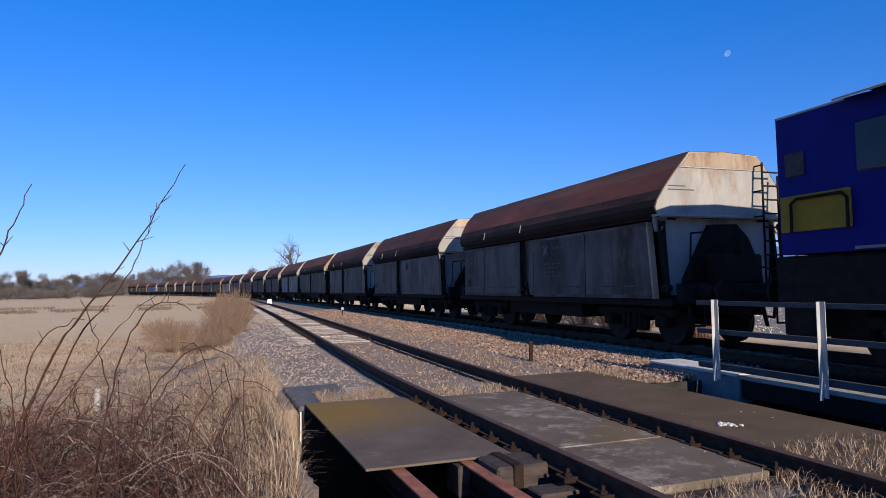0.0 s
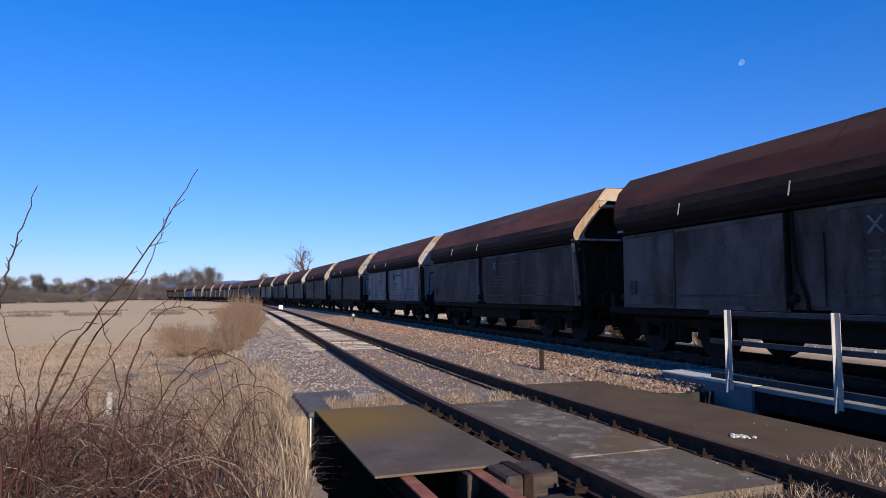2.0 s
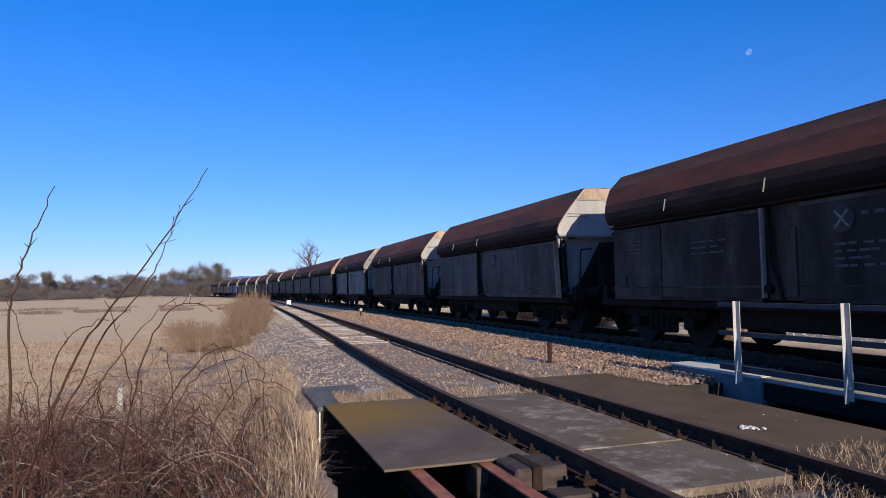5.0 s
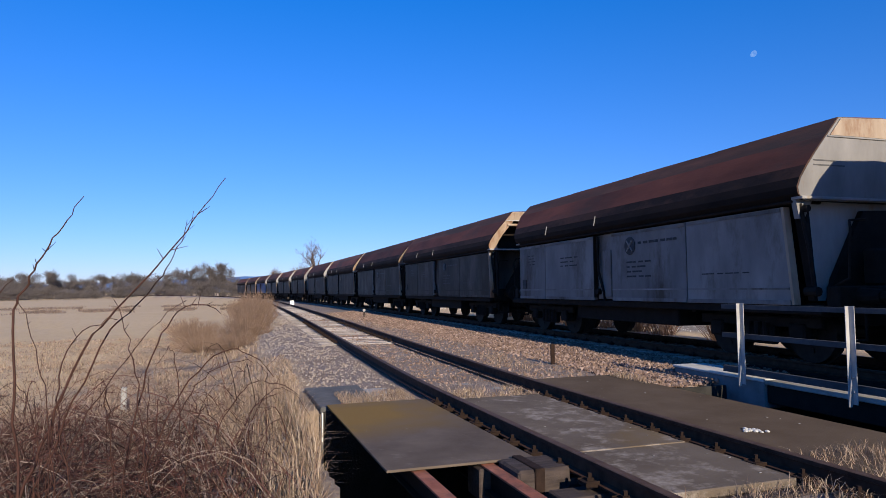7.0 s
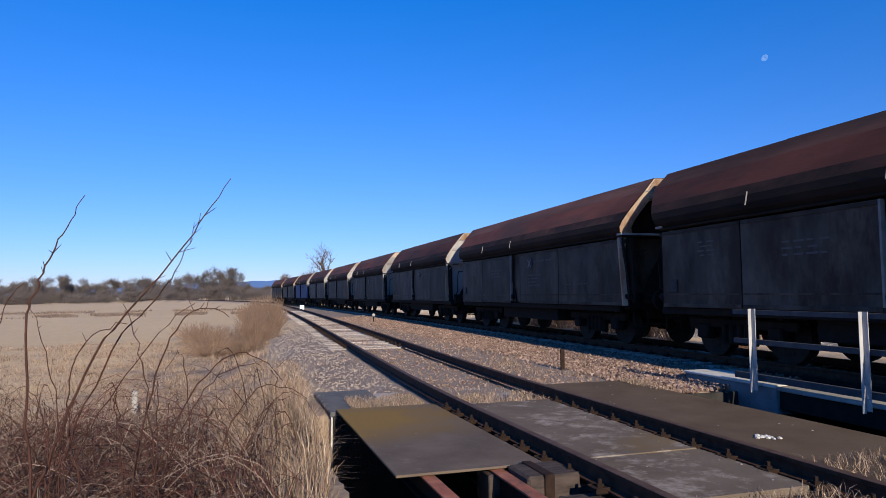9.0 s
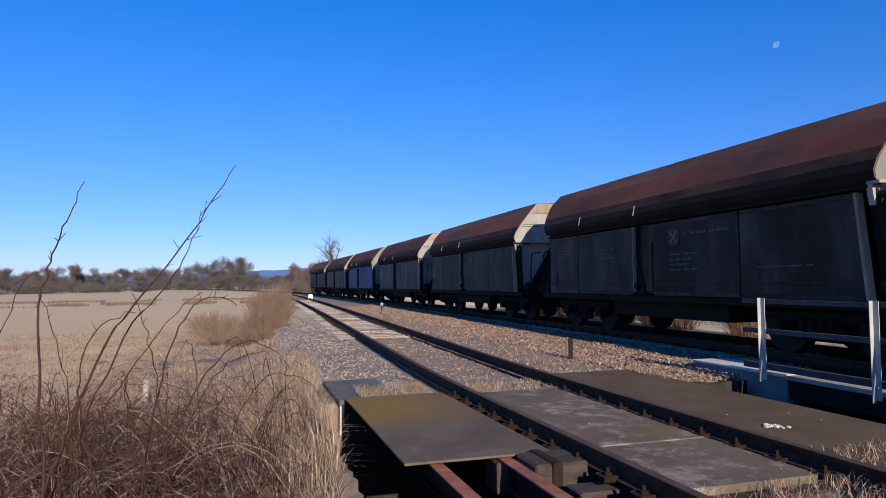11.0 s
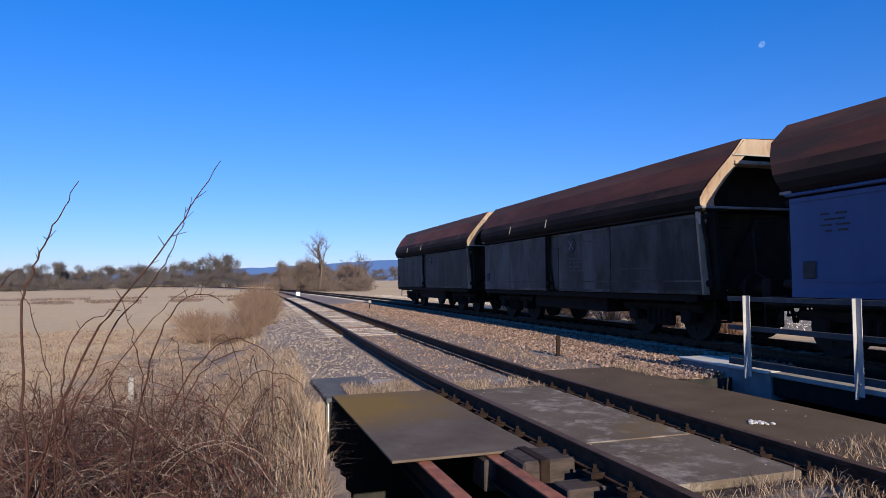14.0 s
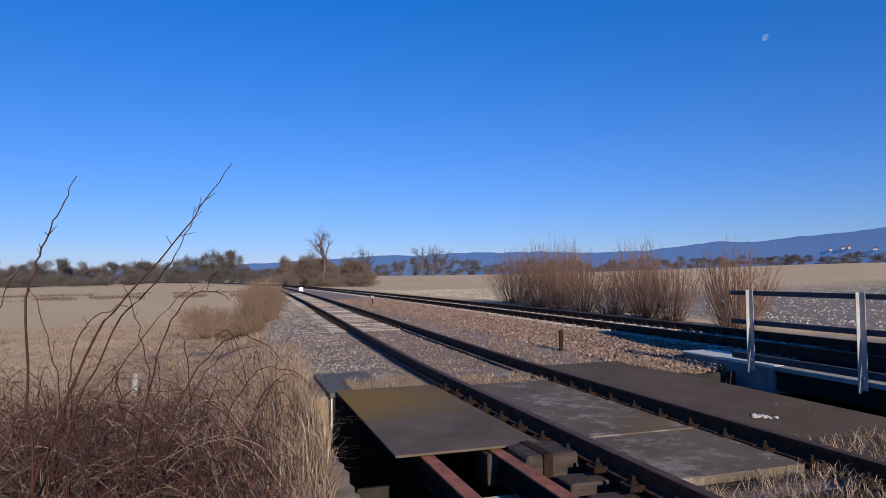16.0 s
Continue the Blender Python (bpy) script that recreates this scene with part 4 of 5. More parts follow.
for i in range(45):
    side = random.random()
    x, s = (random.uniform(-0.58, 0.58), random.uniform(4.0, 8.0)) if side < 0.55 else (random.uniform(1.0, 2.55), random.uniform(4.2, 9.0)) if side < 0.8 else (random.uniform(-2.1, -1.0), random.uniform(5.2, 8.1))
    v = bmesh.ops.create_icosphere(bm, subdivisions=1, radius=random.uniform(0.004, 0.010))["verts"]
    bmesh.ops.transform(bm, matrix=Matrix.Translation((x, s, -0.12)) @ Matrix.Diagonal((1.6, 1, 0.4, 1)), verts=v)
ob = new("scattered_chips", finish("scattered_chips", bm, M["concrete"]))
ob.matrix_basis = SF
tagged(ob, "small pale stone chips scattered on the plates", "stone chips", kind="stuff")

# main line bridge: girders, walkway, railing
for off in (-0.75, 0.75):
    along("main_girder", (off - 0.2, off + 0.2, 3.0, 9.6, -1.0, RAIL_M - 0.152), M["black"], frame_m=MF).parent = culvert
along("track_deck", (-1.5, 1.5, 2.6, 9.7, -0.32, -0.155), M["black"], "black deck under the main rails", frame_m=MF).parent = culvert
walkway = tagged(new("bridge_walkway"), "pale steel walkway along the bridge edge", "walkway", kind="structure")
# sunlight is put into the pale top plate, shade into the darker sides
for nm, spec, mat in (("end_block", (-2.40, -1.82, 7.6, 9.60, -0.42, -0.061), M["girder"]),
                      ("top_plate", (-2.42, -1.80, 7.6, 9.62, -0.06, -0.02), M["concrete_white"]),
                      ("walkway_plate", (-2.40, -1.80, -6.0, 7.6, -0.09, -0.03), M["concrete"]),
                      ("edge_beam", (-2.36, -2.30, -6.0, 7.6, -0.34, -0.09), M["black"])):
    ob = along(nm, spec, mat, frame_m=MF)
    ob.parent = walkway
railing = tagged(new("bridge_railing"), "galvanised steel bridge railing with white-lit posts", "railing")
railing.matrix_basis = MF
for s in (7.90, 6.10, 4.30, 2.50, 0.70, -1.10):
    bm = bmesh.new()
    box(bm, (-2.485, s - 0.04, -0.12), (-2.475, s + 0.04, 1.03), 0.002)
    box(bm, (-2.54, s + 0.03, -0.15), (-2.485, s + 0.04, 1.03), 0.002)
    post = part("post", bm, M["galv"], railing)
    bm = bmesh.new()
    for z in (0.03, 0.2):
        rod(bm, (-2.505, s, z), (-2.49, s, z), 0.014, None, 6)
    part("bolt", bm, M["galv"], post)
# bars are coloured darker than the posts to stand for their shaded faces
for z0, z1 in ((0.945, 1.01), (0.52, 0.59), (0.01, 0.10)):
    bm = bmesh.new()
    box(bm, (-2.415, -6.0, z0), (-2.40, 8.40, z1), 0.002)
    box(bm, (-2.40, -6.0, z1 - 0.012), (-2.36, 8.40, z1), 0.002)
    part("rail_bar", bm, M["bar"], railing)

# stake and marker
stake = new("marker_stake")
tagged(stake, "short rusty steel stake in the ballast", "stake")
bm = bmesh.new()
box(bm, (-0.045, -0.005, -0.3), (0.045, 0.005, 0.40), 0.002)
box(bm, (-0.045, -0.035, -0.3), (-0.035, 0.0, 0.40), 0.002)
part("angle_iron", bm, M["clip"], stake)
p = siding_at(11.67, 2.63)
stake.matrix_basis = pose(p.x, p.y, -0.21, 0, 0, 15)

box_m = new("signal_marker")
tagged(box_m, "small white clearance marker beside the tracks", "marker")
bm = bmesh.new()
box(bm, (-0.2, -0.12, 0.05), (0.2, 0.12, 0.55), 0.05)
part("body", bm, M["white"], box_m)
bm = bmesh.new()
box(bm, (-0.26, -0.16, -0.2), (0.26, 0.16, 0.05), 0.02)
part("foot", bm, M["concrete"], box_m)
p = siding_at(65, -0.1)
p = N2 * (main_lat(64) - 3.6) + D2 * 64.5
box_m.matrix_basis = pose(p.x, p.y, -0.2, 0, 0, 20)

post_b = new("boundary_stone")
bm = bmesh.new()
box(bm, (-0.05, -0.05, -0.3), (0.05, 0.05, 0.48), 0.02)
ob = part("stone", bm, M["concrete"], post_b)
tagged(post_b, "mossy grey boundary stone in the dry grass", "boundary stone")
p = Vector((-5.75, 12.4, 0))
post_b.matrix_basis = pose(p.x, p.y, ground_z(p.x, p.y), 3, 0, 20)

dwarf = new("dwarf_signal")
bm = bmesh.new()
rod(bm, (0, 0, -0.2), (0, 0, 0.32), 0.03)
part("post", bm, M["black"], dwarf)
bm = bmesh.new()
rod(bm, (0, -0.05, 0.4), (0, 0.05, 0.4), 0.08, None, 14)
part("disc", bm, M["concrete"], dwarf, "pale round disc")
tagged(dwarf, "low post with a pale disc in the ballast", "marker")
p = siding_at(35, 2.7)
dwarf.matrix_basis = pose(p.x, p.y, -0.2, 0, 0, 15)

# ---- ballast stones ----
def stones(name, spots, label, mat="ballast"):
    """Many small broken stones in one mesh: each a squashed, turned octahedron-like lump."""
    rng = np.random.default_rng(5)
    base = np.array([(1, 0, 0), (-1, 0, 0), (0, 1, 0), (0, -1, 0), (0, 0, 1), (0, 0, -1), (0.6, 0.6, 0.5), (-0.6, 0.5, 0.55), (0.5, -0.6, 0.5), (-0.55, -0.6, 0.45)])
    tri = [(4, 6, 7), (4, 7, 9), (4, 9, 8), (4, 8, 6), (6, 0, 2), (6, 2, 7), (7, 2, 1), (7, 1, 9), (9, 1, 3), (9, 3, 8), (8, 3, 0), (8, 0, 6), (5, 2, 0), (5, 1, 2), (5, 3, 1), (5, 0, 3)]
    verts, faces = [], []
    for i, (x, y, z, size) in enumerate(spots):
        pts = base * (1 + rng.uniform(-0.3, 0.3, base.shape)) * size * rng.uniform(0.6, 1.15, 3)
        q = Euler(rng.uniform(0, 6.28, 3)).to_matrix()
        pts = pts @ np.array(q) + (x, y, z)
        verts.extend(pts.tolist())
        faces.extend([(a + 10 * i, b + 10 * i, c + 10 * i) for a, b, c in tri])
    return tagged(new(name, raw(name, verts, faces, M[mat])), label, "ballast", kind="stuff")


spots = []
while len(spots) < 24000:
    s = 8.4 + 35 * random.random() ** 1.7
    lm = -3.5 + random.random() * 2.25 if random.random() < 0.8 else random.uniform(-1.3, 2.6)
    p = main_at(s, lm)
    ls, s1 = siding_frame(p.x, p.y)
    if PIT[0] < ls < PIT[1] and s1 < 8.35:
        continue
    if lm < -2.9 and random.random() < 0.5:
        continue
    spots.append((p.x, p.y, ground_z(p.x, p.y) + 0.01, random.uniform(0.018, 0.038) * (1 + s / 45)))
stones("main_ballast", spots, "brown broken-stone ballast of the main line")
spots = []
while len(spots) < 3600:
    s = 10.0 + 30 * random.random() ** 1.2
    ls = random.uniform(-2.9, -0.9)
    p = siding_at(s, ls)
    spots.append((p.x, p.y, ground_z(p.x, p.y) + 0.003, random.uniform(0.008, 0.024) * (1 + s / 50)))
stones("siding_gravel", spots, "fine grey gravel beside the siding", "gravel")
spots = []
while len(spots) < 5000:
    s = 8.4 + 36 * random.random() ** 1.6
    ls = random.uniform(-0.7, 2.6)
    p = siding_at(s, ls)
    if s < 9.9 and ls < 2.6:
        continue
    spots.append((p.x, p.y, ground_z(p.x, p.y) + 0.003, random.uniform(0.010, 0.028) * (1 + s / 50)))
stones("siding_ballast", spots, "sunken brown ballast of the siding")


# ---- dry grass ----
def blades(name, spots, mat, label, category="grass"):
    """Bent blades in one mesh; each spot is x, y, z, height, width, lean."""
    rng = np.random.default_rng(11)
    n = len(spots)
    sp = np.array(spots)
    a = rng.uniform(0, 2 * np.pi, n)
    b = rng.uniform(0, 2 * np.pi, n)
    side = np.stack([np.cos(a), np.sin(a), 0 * a], 1) * sp[:, 4:5] / 2
    lean = np.stack([np.cos(b), np.sin(b), 0 * b], 1) * (sp[:, 3:4] * sp[:, 5:6])
    base = sp[:, :3]
    up = np.array([0, 0, 1.0]) * sp[:, 3:4]
    mid = base + up * 0.55 + lean * 0.3
    tip = base + up * (1 - 0.35 * sp[:, 5:6]) + lean
    v = np.stack([base - side, base + side, mid + side * 0.7, mid - side * 0.7, tip], 1).reshape(-1, 3)
    faces = []
    for i in range(n):
        k = 5 * i
        faces.append((k, k + 1, k + 2, k + 3))
        faces.append((k + 3, k + 2, k + 4))
    return tagged(new(name, raw(name, v.tolist(), faces, mat)), label, category, kind="stuff")


def grass_spots(count, place, height, width=0.006, lean=(0.1, 0.8), keep=None):
    out = []
    while len(out) < count:
        x, y = place()
        d = math.hypot(x, y)
        ls, s1 = siding_frame(x, y)
        if d < 1.9 or (s1 < 8.4 and ls > -2.9 and math.degrees(math.atan2(x, y)) > -9.4 - random.random() * 0.8):
            continue
        if (s1 < 8.4 and PIT[0] - 0.02 < ls) or (d < 7.5 and x < -1.3 and random.random() < 0.62):
            continue
        if noise.noise((x * 1.1, y * 1.1, 21)) < random.uniform(-0.75, 0.2):
            continue
        patch = 0.65 + 0.9 * max(-0.4, noise.noise((x * 0.8, y * 0.8, 3)))
        h = random.uniform(*height) * patch * (0.5 if d < 7.5 and x < -1.5 else 1.0) * (1 - 0.55 * smooth(9, 15, d))
        out.append((x, y, ground_z(x, y) - 0.03, h, width * (1 + d / 13) * random.uniform(0.7, 1.4), random.uniform(*lean)))
    return out


def bank_place():
    s = 0.8 + 34 * random.random() ** 1.5
    ls = -2.3 - (1.6 + 0.3 * s) * random.random() ** 1.1 - (0.25 if s < 10 else 0.0 if s < 16 else 0.6 if s < 30 else 0.3)
    p = siding_at(s, ls)
    return p.x, p.y


blades("bank_grass", grass_spots(60000, bank_place, (0.16, 0.6), 0.0055, (0.15, 1.5)), M["dry_grass"], "tall dry straw-coloured grass on the bank")
blades("bank_reeds", grass_spots(3600, lambda: tuple(siding_at(random.uniform(3.6, 10.0), random.uniform(-3.4, -2.5)))[:2], (0.3, 0.75), 0.0045, (0.05, 0.9)),
       M["dry_grass"], "tall pale dry reeds beside the culvert")


M["field_straw"] = island_material("field_straw", [(0.42, 0.32, 0.20), (0.54, 0.42, 0.27), (0.36, 0.265, 0.17), (0.47, 0.36, 0.235), (0.28, 0.20, 0.135)])


def field_edge():
    s = 14 + 45 * random.random()
    p = siding_at(s, -3.4 - 9 * random.random() ** 1.8)
    return p.x, p.y


blades("field_grass", grass_spots(9000, field_edge, (0.05, 0.22), 0.003, (0.4, 1.6)), M["field_straw"], "thin dry grass at the field edge")


def tufts():
    out = []
    for count, (a0, a1), (s0, s1), h in ((1500, (-1.95, -1.02), (8.2, 9.1), (0.06, 0.16)), (1300, (-0.6, 0.62), (8.0, 8.8), (0.05, 0.15)),
                                         (1900, (-0.62, 0.62), (8.8, 18.0), (0.03, 0.11)), (1300, (1.1, 2.5), (9.4, 14.0), (0.04, 0.16)),
                                         (2600, (1.3, 3.0), (12.0, 42.0), (0.04, 0.16)), (1500, (-0.55, 0.7), (2.3, 3.75), (0.05, 0.2)),
                                         (1900, (1.0, 2.4), (2.6, 4.4), (0.06, 0.22)), (500, (2.45, 2.75), (8.3, 9.6), (0.06, 0.2)),
                                         (900, (-2.2, -0.9), (9.9, 17.0), (0.03, 0.12))):
        made = 0
        while made < count:
            a, s = random.uniform(a0, a1), random.uniform(s0, s1)
            if noise.noise((a * 2.2, s * 1.6, 7)) < random.uniform(-0.5, 0.25):
                continue
            p = siding_at(s, a)
            d = math.hypot(p.x, p.y)
            z = -0.14 if s < 9.4 and a > -2.2 else ground_z(p.x, p.y)
            out.append((p.x, p.y, z - 0.01, random.uniform(*h) * 0.75, 0.0032 * (1 + d / 10), random.uniform(0.3, 1.5)))
            made += 1
    return out


blades("track_grass", tufts(), M["dry_grass"], "short dry grass tufts along the rails")


spots = []
while len(spots) < 5200:
    a, d = radians(random.uniform(-33, -20)), random.uniform(6.5, 12.5)
    x, y = d * math.sin(a), d * math.cos(a)
    if noise.noise((x * 0.9, y * 0.9, 31)) < random.uniform(-0.35, 0.2):
        continue
    spots.append((x, y, ground_z(x, y) - 0.02, random.uniform(0.12, 0.5), 0.006 * (1 + d / 9), random.uniform(0.1, 0.9)))
M["grey_weed"] = island_material("dead_grey_weed", [(0.10, 0.08, 0.07), (0.20, 0.165, 0.14), (0.07, 0.055, 0.05), (0.15, 0.11, 0.095), (0.28, 0.235, 0.195)])
blades("grey_weeds", spots, M["grey_weed"], "dead grey weeds round the boundary stone", "weeds")


# ---- brambles ----
def arc(p, az, length, height, kink=0.05, n=9):
    """An arching stem from p."""
    out = []
    d = Vector((math.cos(az), math.sin(az), 0))
    side = Vector((-d.y, d.x, 0)) * random.uniform(-0.3, 0.3)
    for i in range(n):
        t = i / (n - 1)
        q = Vector(p) + d * (length * t) + side * (t * t) + Vector((0, 0, height * 4 * t * (1 - 0.72 * t) * 0.69))
        out.append(q + Vector([random.uniform(-1, 1) * kink * length * 0.3 for _ in range(3)]))
    return out


def bramble_bush(cx, cy, spread, count, tall, red, label):
    paths = []
    for i in range(count):
        x, y = cx + random.gauss(0, spread * 0.45), cy + random.gauss(0, spread * 0.45)
        if math.hypot(x, y) < 2.3:
            continue
        z = ground_z(x, y) - 0.03
        length = random.uniform(0.35, 1.7)
        r = random.uniform(0.0022, 0.0045) if random.random() < 0.8 else random.uniform(0.005, 0.008)
        pts = arc((x, y, z), random.uniform(0, 6.28), length, random.uniform(0.25, 1.0) ** 1.2 * tall * 1.4)
        if min(math.hypot(p.x, p.y) for p in pts) < 1.7 or max(math.degrees(math.atan2(p.x, p.y)) for p in pts) > -11.5:
            continue
        paths.append((pts, r, r * 0.35))
        for k in range(3):
            q = pts[random.randint(2, 7)]
            e = q + Vector((random.uniform(-1, 1), random.uniform(-1, 1), random.uniform(-0.2, 0.8))) * 0.16
            paths.append(([q, (q + e) / 2 + Vector((0, 0, 0.01)), e], r * 0.5, r * 0.2))
    bush = tagged(new("bramble_bush"), label, "bush", "bramble bushes")
    for nm, some in (("stem_tangle", [q for q in paths if len(q[0]) > 3]), ("twig_tangle", [q for q in paths if len(q[0]) == 3])):
        v, f = stems(some)
        ob = tagged(new(nm, raw(nm, v, f, M["bramble"])), kind="stuff")
        ob.parent = bush
    return bush


for cx, cy, sp, n, tall in ((-1.9, 3.5, 0.9, 420, 0.6), (-2.9, 4.1, 1.0, 420, 0.68), (-3.4, 5.6, 1.3, 380, 0.78), (-1.7, 4.8, 0.9, 330, 0.66),
                            (-2.3, 6.0, 1.1, 260, 0.75), (-4.6, 7.4, 1.5, 260, 0.85), (-1.3, 3.9, 0.5, 190, 0.45), (-3.4, 8.3, 1.5, 130, 0.8), (-4.0, 5.6, 1.1, 300, 1.0), (-3.1, 4.5, 0.8, 260, 0.95), (-5.2, 7.6, 1.4, 220, 1.0)):
    bramble_bush(cx, cy, sp, n, tall, True, "leafless reddish bramble thicket in dry grass")


# ---- tall canes that sway in the wind ----
def bowed(a, b, bow, n, wob=0.014):
    """Points from a to b, bowed sideways and slightly wavy."""
    d = b - a
    side = Vector((d.z, 0, -d.x)).normalized()
    out = []
    for i in range(n + 1):
        t = i / n
        q = a + d * t + side * (bow * math.sin(math.pi * t))
        if 0 < i < n:
            q += Vector((random.uniform(-1, 1) * wob, random.uniform(-1, 1) * 0.02, random.uniform(-1, 1) * wob * 0.4))
        out.append(q)
    return out


def cane(base, tip, bow, r, label, twigs=0, knee=None, bow_up=0.0):
    """A long thin shoot from base to tip. With a knee, the part above it is a piece of its own that bends in the wind."""
    base, tip = Vector(base), Vector(tip)
    thing = tagged(new("bramble_cane"), label, "shoot", "swaying canes")
    thing.matrix_basis = Matrix.Translation(base)
    top = (Vector(knee) if knee else tip) - base
    low = bowed(Vector((0, 0, 0)), top, bow, 16)
    r_knee = r * (0.62 if knee else 0.28)
    v, f = stems([(low, r, r_knee)], 6)
    ob = new("shoot", raw("shoot", v, f, M["cane"], True))
    ob.parent = thing
    upper, pts, holder = None, low, thing
    if knee:
        pts = bowed(Vector((0, 0, 0)), tip - Vector(knee), bow_up, 18, 0.008)
        v, f = stems([(pts, r_knee, r * 0.2)], 6)
        upper = new("upper_shoot", raw("upper_shoot", v, f, M["cane"], True))
        upper.parent = thing
        upper.location = top
        holder = upper
    if twigs:
        paths = []
        for k in range(twigs):
            q = pts[random.randint(len(pts) // 3, len(pts) - 2)]
            e = q + Vector((random.uniform(-0.5, 1), random.uniform(-1, 1), random.uniform(0.1, 1))) * random.uniform(0.04, 0.12)
            paths.append(([q, (q + e) / 2, e], r * 0.3, r * 0.12))
        v, f = stems(paths)
        ob = tagged(new("thorn_growth", raw("thorn_growth", v, f, M["cane"])), kind="stuff")
        ob.parent = holder
    return thing, base, upper


CANES = [
    cane((-2.75, 4.0, -0.75), (-1.28, 4.0, 1.97), -0.03, 0.0110, "tall dark bramble cane against the sky", 5, (-2.05, 4.0, 1.02), 0.03),
    cane((-2.12, 3.6, -0.72), (-2.00, 3.6, 1.84), -0.02, 0.0100, "tall dark wavy bramble cane", 4, (-2.27, 3.6, 1.18), -0.02),
    cane((-2.80, 4.2, -0.75), (-1.54, 4.2, 1.79), -0.03, 0.0085, "thin forked bramble cane", 5, (-2.04, 4.2, 1.04), 0.07),
]


def arching(base, bend, tip, r, label="thin arching bramble cane over the thicket", twigs=6):
    """A shoot that climbs towards its bend and droops out to its tip."""
    base, bend, tip = Vector(base), Vector(bend), Vector(tip)
    thing = tagged(new("bramble_cane"), label, "shoot", "swaying canes")
    thing.matrix_basis = Matrix.Translation(base)
    pts = []
    for i in range(23):
        t = i / 22
        q = (bend - base) * (2 * t * (1 - t)) + (tip - base) * (t * t)
        pts.append(q + Vector((random.gauss(0, 0.007), random.gauss(0, 0.01), random.gauss(0, 0.007))))
    v, f = stems([(pts, r, r * 0.35)], 5)
    ob = new("shoot", raw("shoot", v, f, M["cane"], True))
    ob.parent = thing
    paths = []
    for k in range(twigs):
        q = pts[random.randint(7, 21)]
        e = q + Vector((random.uniform(-0.7, 1), random.uniform(-1, 1), random.uniform(-0.2, 1))) * random.uniform(0.04, 0.16)
        paths.append(([q, (q + e) / 2, e], r * 0.35, r * 0.15))
    v, f = stems(paths)
    ob = tagged(new("thorn_growth", raw("thorn_growth", v, f, M["cane"])), kind="stuff")
    ob.parent = thing
    return thing, base, None


CANES += [
    arching((-2.05, 4.3, -0.8), (-1.95, 4.3, 1.55), (-1.38, 4.3, 1.13), 0.0075, "long bramble cane bowed over the field edge"),
    arching((-2.15, 4.3, -0.8), (-1.55, 4.3, 1.45), (-1.05, 4.3, 0.72), 0.0070, "long bramble cane bowed over the field edge"),
    arching((-2.05, 4.4, -0.8), (-1.75, 4.4, 0.95), (-1.20, 4.4, 0.80), 0.0060),
    arching((-1.95, 4.2, -0.8), (-2.75, 4.2, 1.05), (-2.00, 4.2, 1.10), 0.0070, "hooked bramble cane leaning back over the thicket"),
    arching((-2.75, 4.2, -0.8), (-2.15, 4.2, 0.85), (-1.58, 4.2, 1.22), 0.0060, "slanting bramble cane above the thicket"),
    arching((-1.80, 4.2, -0.8), (-1.75, 4.2, 0.65), (-2.02, 4.2, 1.22), 0.0065, "upright bramble cane in the thicket"),
    arching((-2.55, 3.7, -0.8), (-2.75, 3.7, 0.90), (-2.35, 3.7, 1.35), 0.0060, "upright bramble cane in the thicket"),
    arching((-2.20, 3.9, -0.8), (-2.15, 3.9, 0.70), (-2.45, 3.9, 1.25), 0.0055, "upright bramble cane in the thicket"),
    arching((-1.75, 4.6, -0.8), (-1.50, 4.6, 1.05), (-0.95, 4.6, 0.55), 0.0055)]
for _k in range(26):
    _x, _y = random.uniform(-3.0, -1.25), random.uniform(3.7, 5.4)
    _g = ground_z(_x, _y) - 0.03
    _d = random.uniform(-0.5, 0.75)
    CANES.append(arching((_x, _y, _g), (_x + _d * 0.3, _y + random.uniform(-0.3, 0.3), _g + random.uniform(1.3, 2.5)), (_x + _d, _y + random.uniform(-0.5, 0.5), _g + random.uniform(0.5, 1.5)),
                         random.uniform(0.0035, 0.006)))
# sideways sway of the tall canes: seconds, degrees
SWAY_A = [(0, -4.7), (0.5, -5.8), (1, -2.2), (1.5, -2.4), (2, -5.2), (2.5, -8.5), (3, -4.4), (3.5, -0.2), (4, -1.6), (5, -4.0), (5.8, 0.5), (6.5, -1.4), (7, 0.8), (7.5, -3.6),
          (8, 0.3), (8.5, -2.3), (9, -1.2), (9.5, -2.6), (10.3, 0.5), (11.2, -3.0), (12, -1.8), (12.5, 0.2), (13, -2.2), (13.5, -3.3), (14, -3.2), (14.5, -0.5), (15, -1.7), (15.5, 1.4), (16, 0)]
SWAY_B = [(0, -2.6), (0.5, -2.2), (1, -4.2), (1.5, 2.4), (2, -7.3), (2.5, -28.0), (3, -2.4), (3.5, -6.9), (4, 7.5), (4.8, -5.0), (5.6, 5.0), (6.5, -10.5), (7, 8.3), (7.5, -11.6), (8, 4.1),
          (8.5, -5.5), (9, 2.5), (9.5, -29.0), (9.8, -12.0), (10.5, 4.0), (11.2, -4.0), (12, 3.1), (12.5, -0.5), (13, 3.4), (13.5, -6.0), (14, 2.2), (14.5, -3.9), (15, 6.4), (15.5, -0.3), (16, 0)]


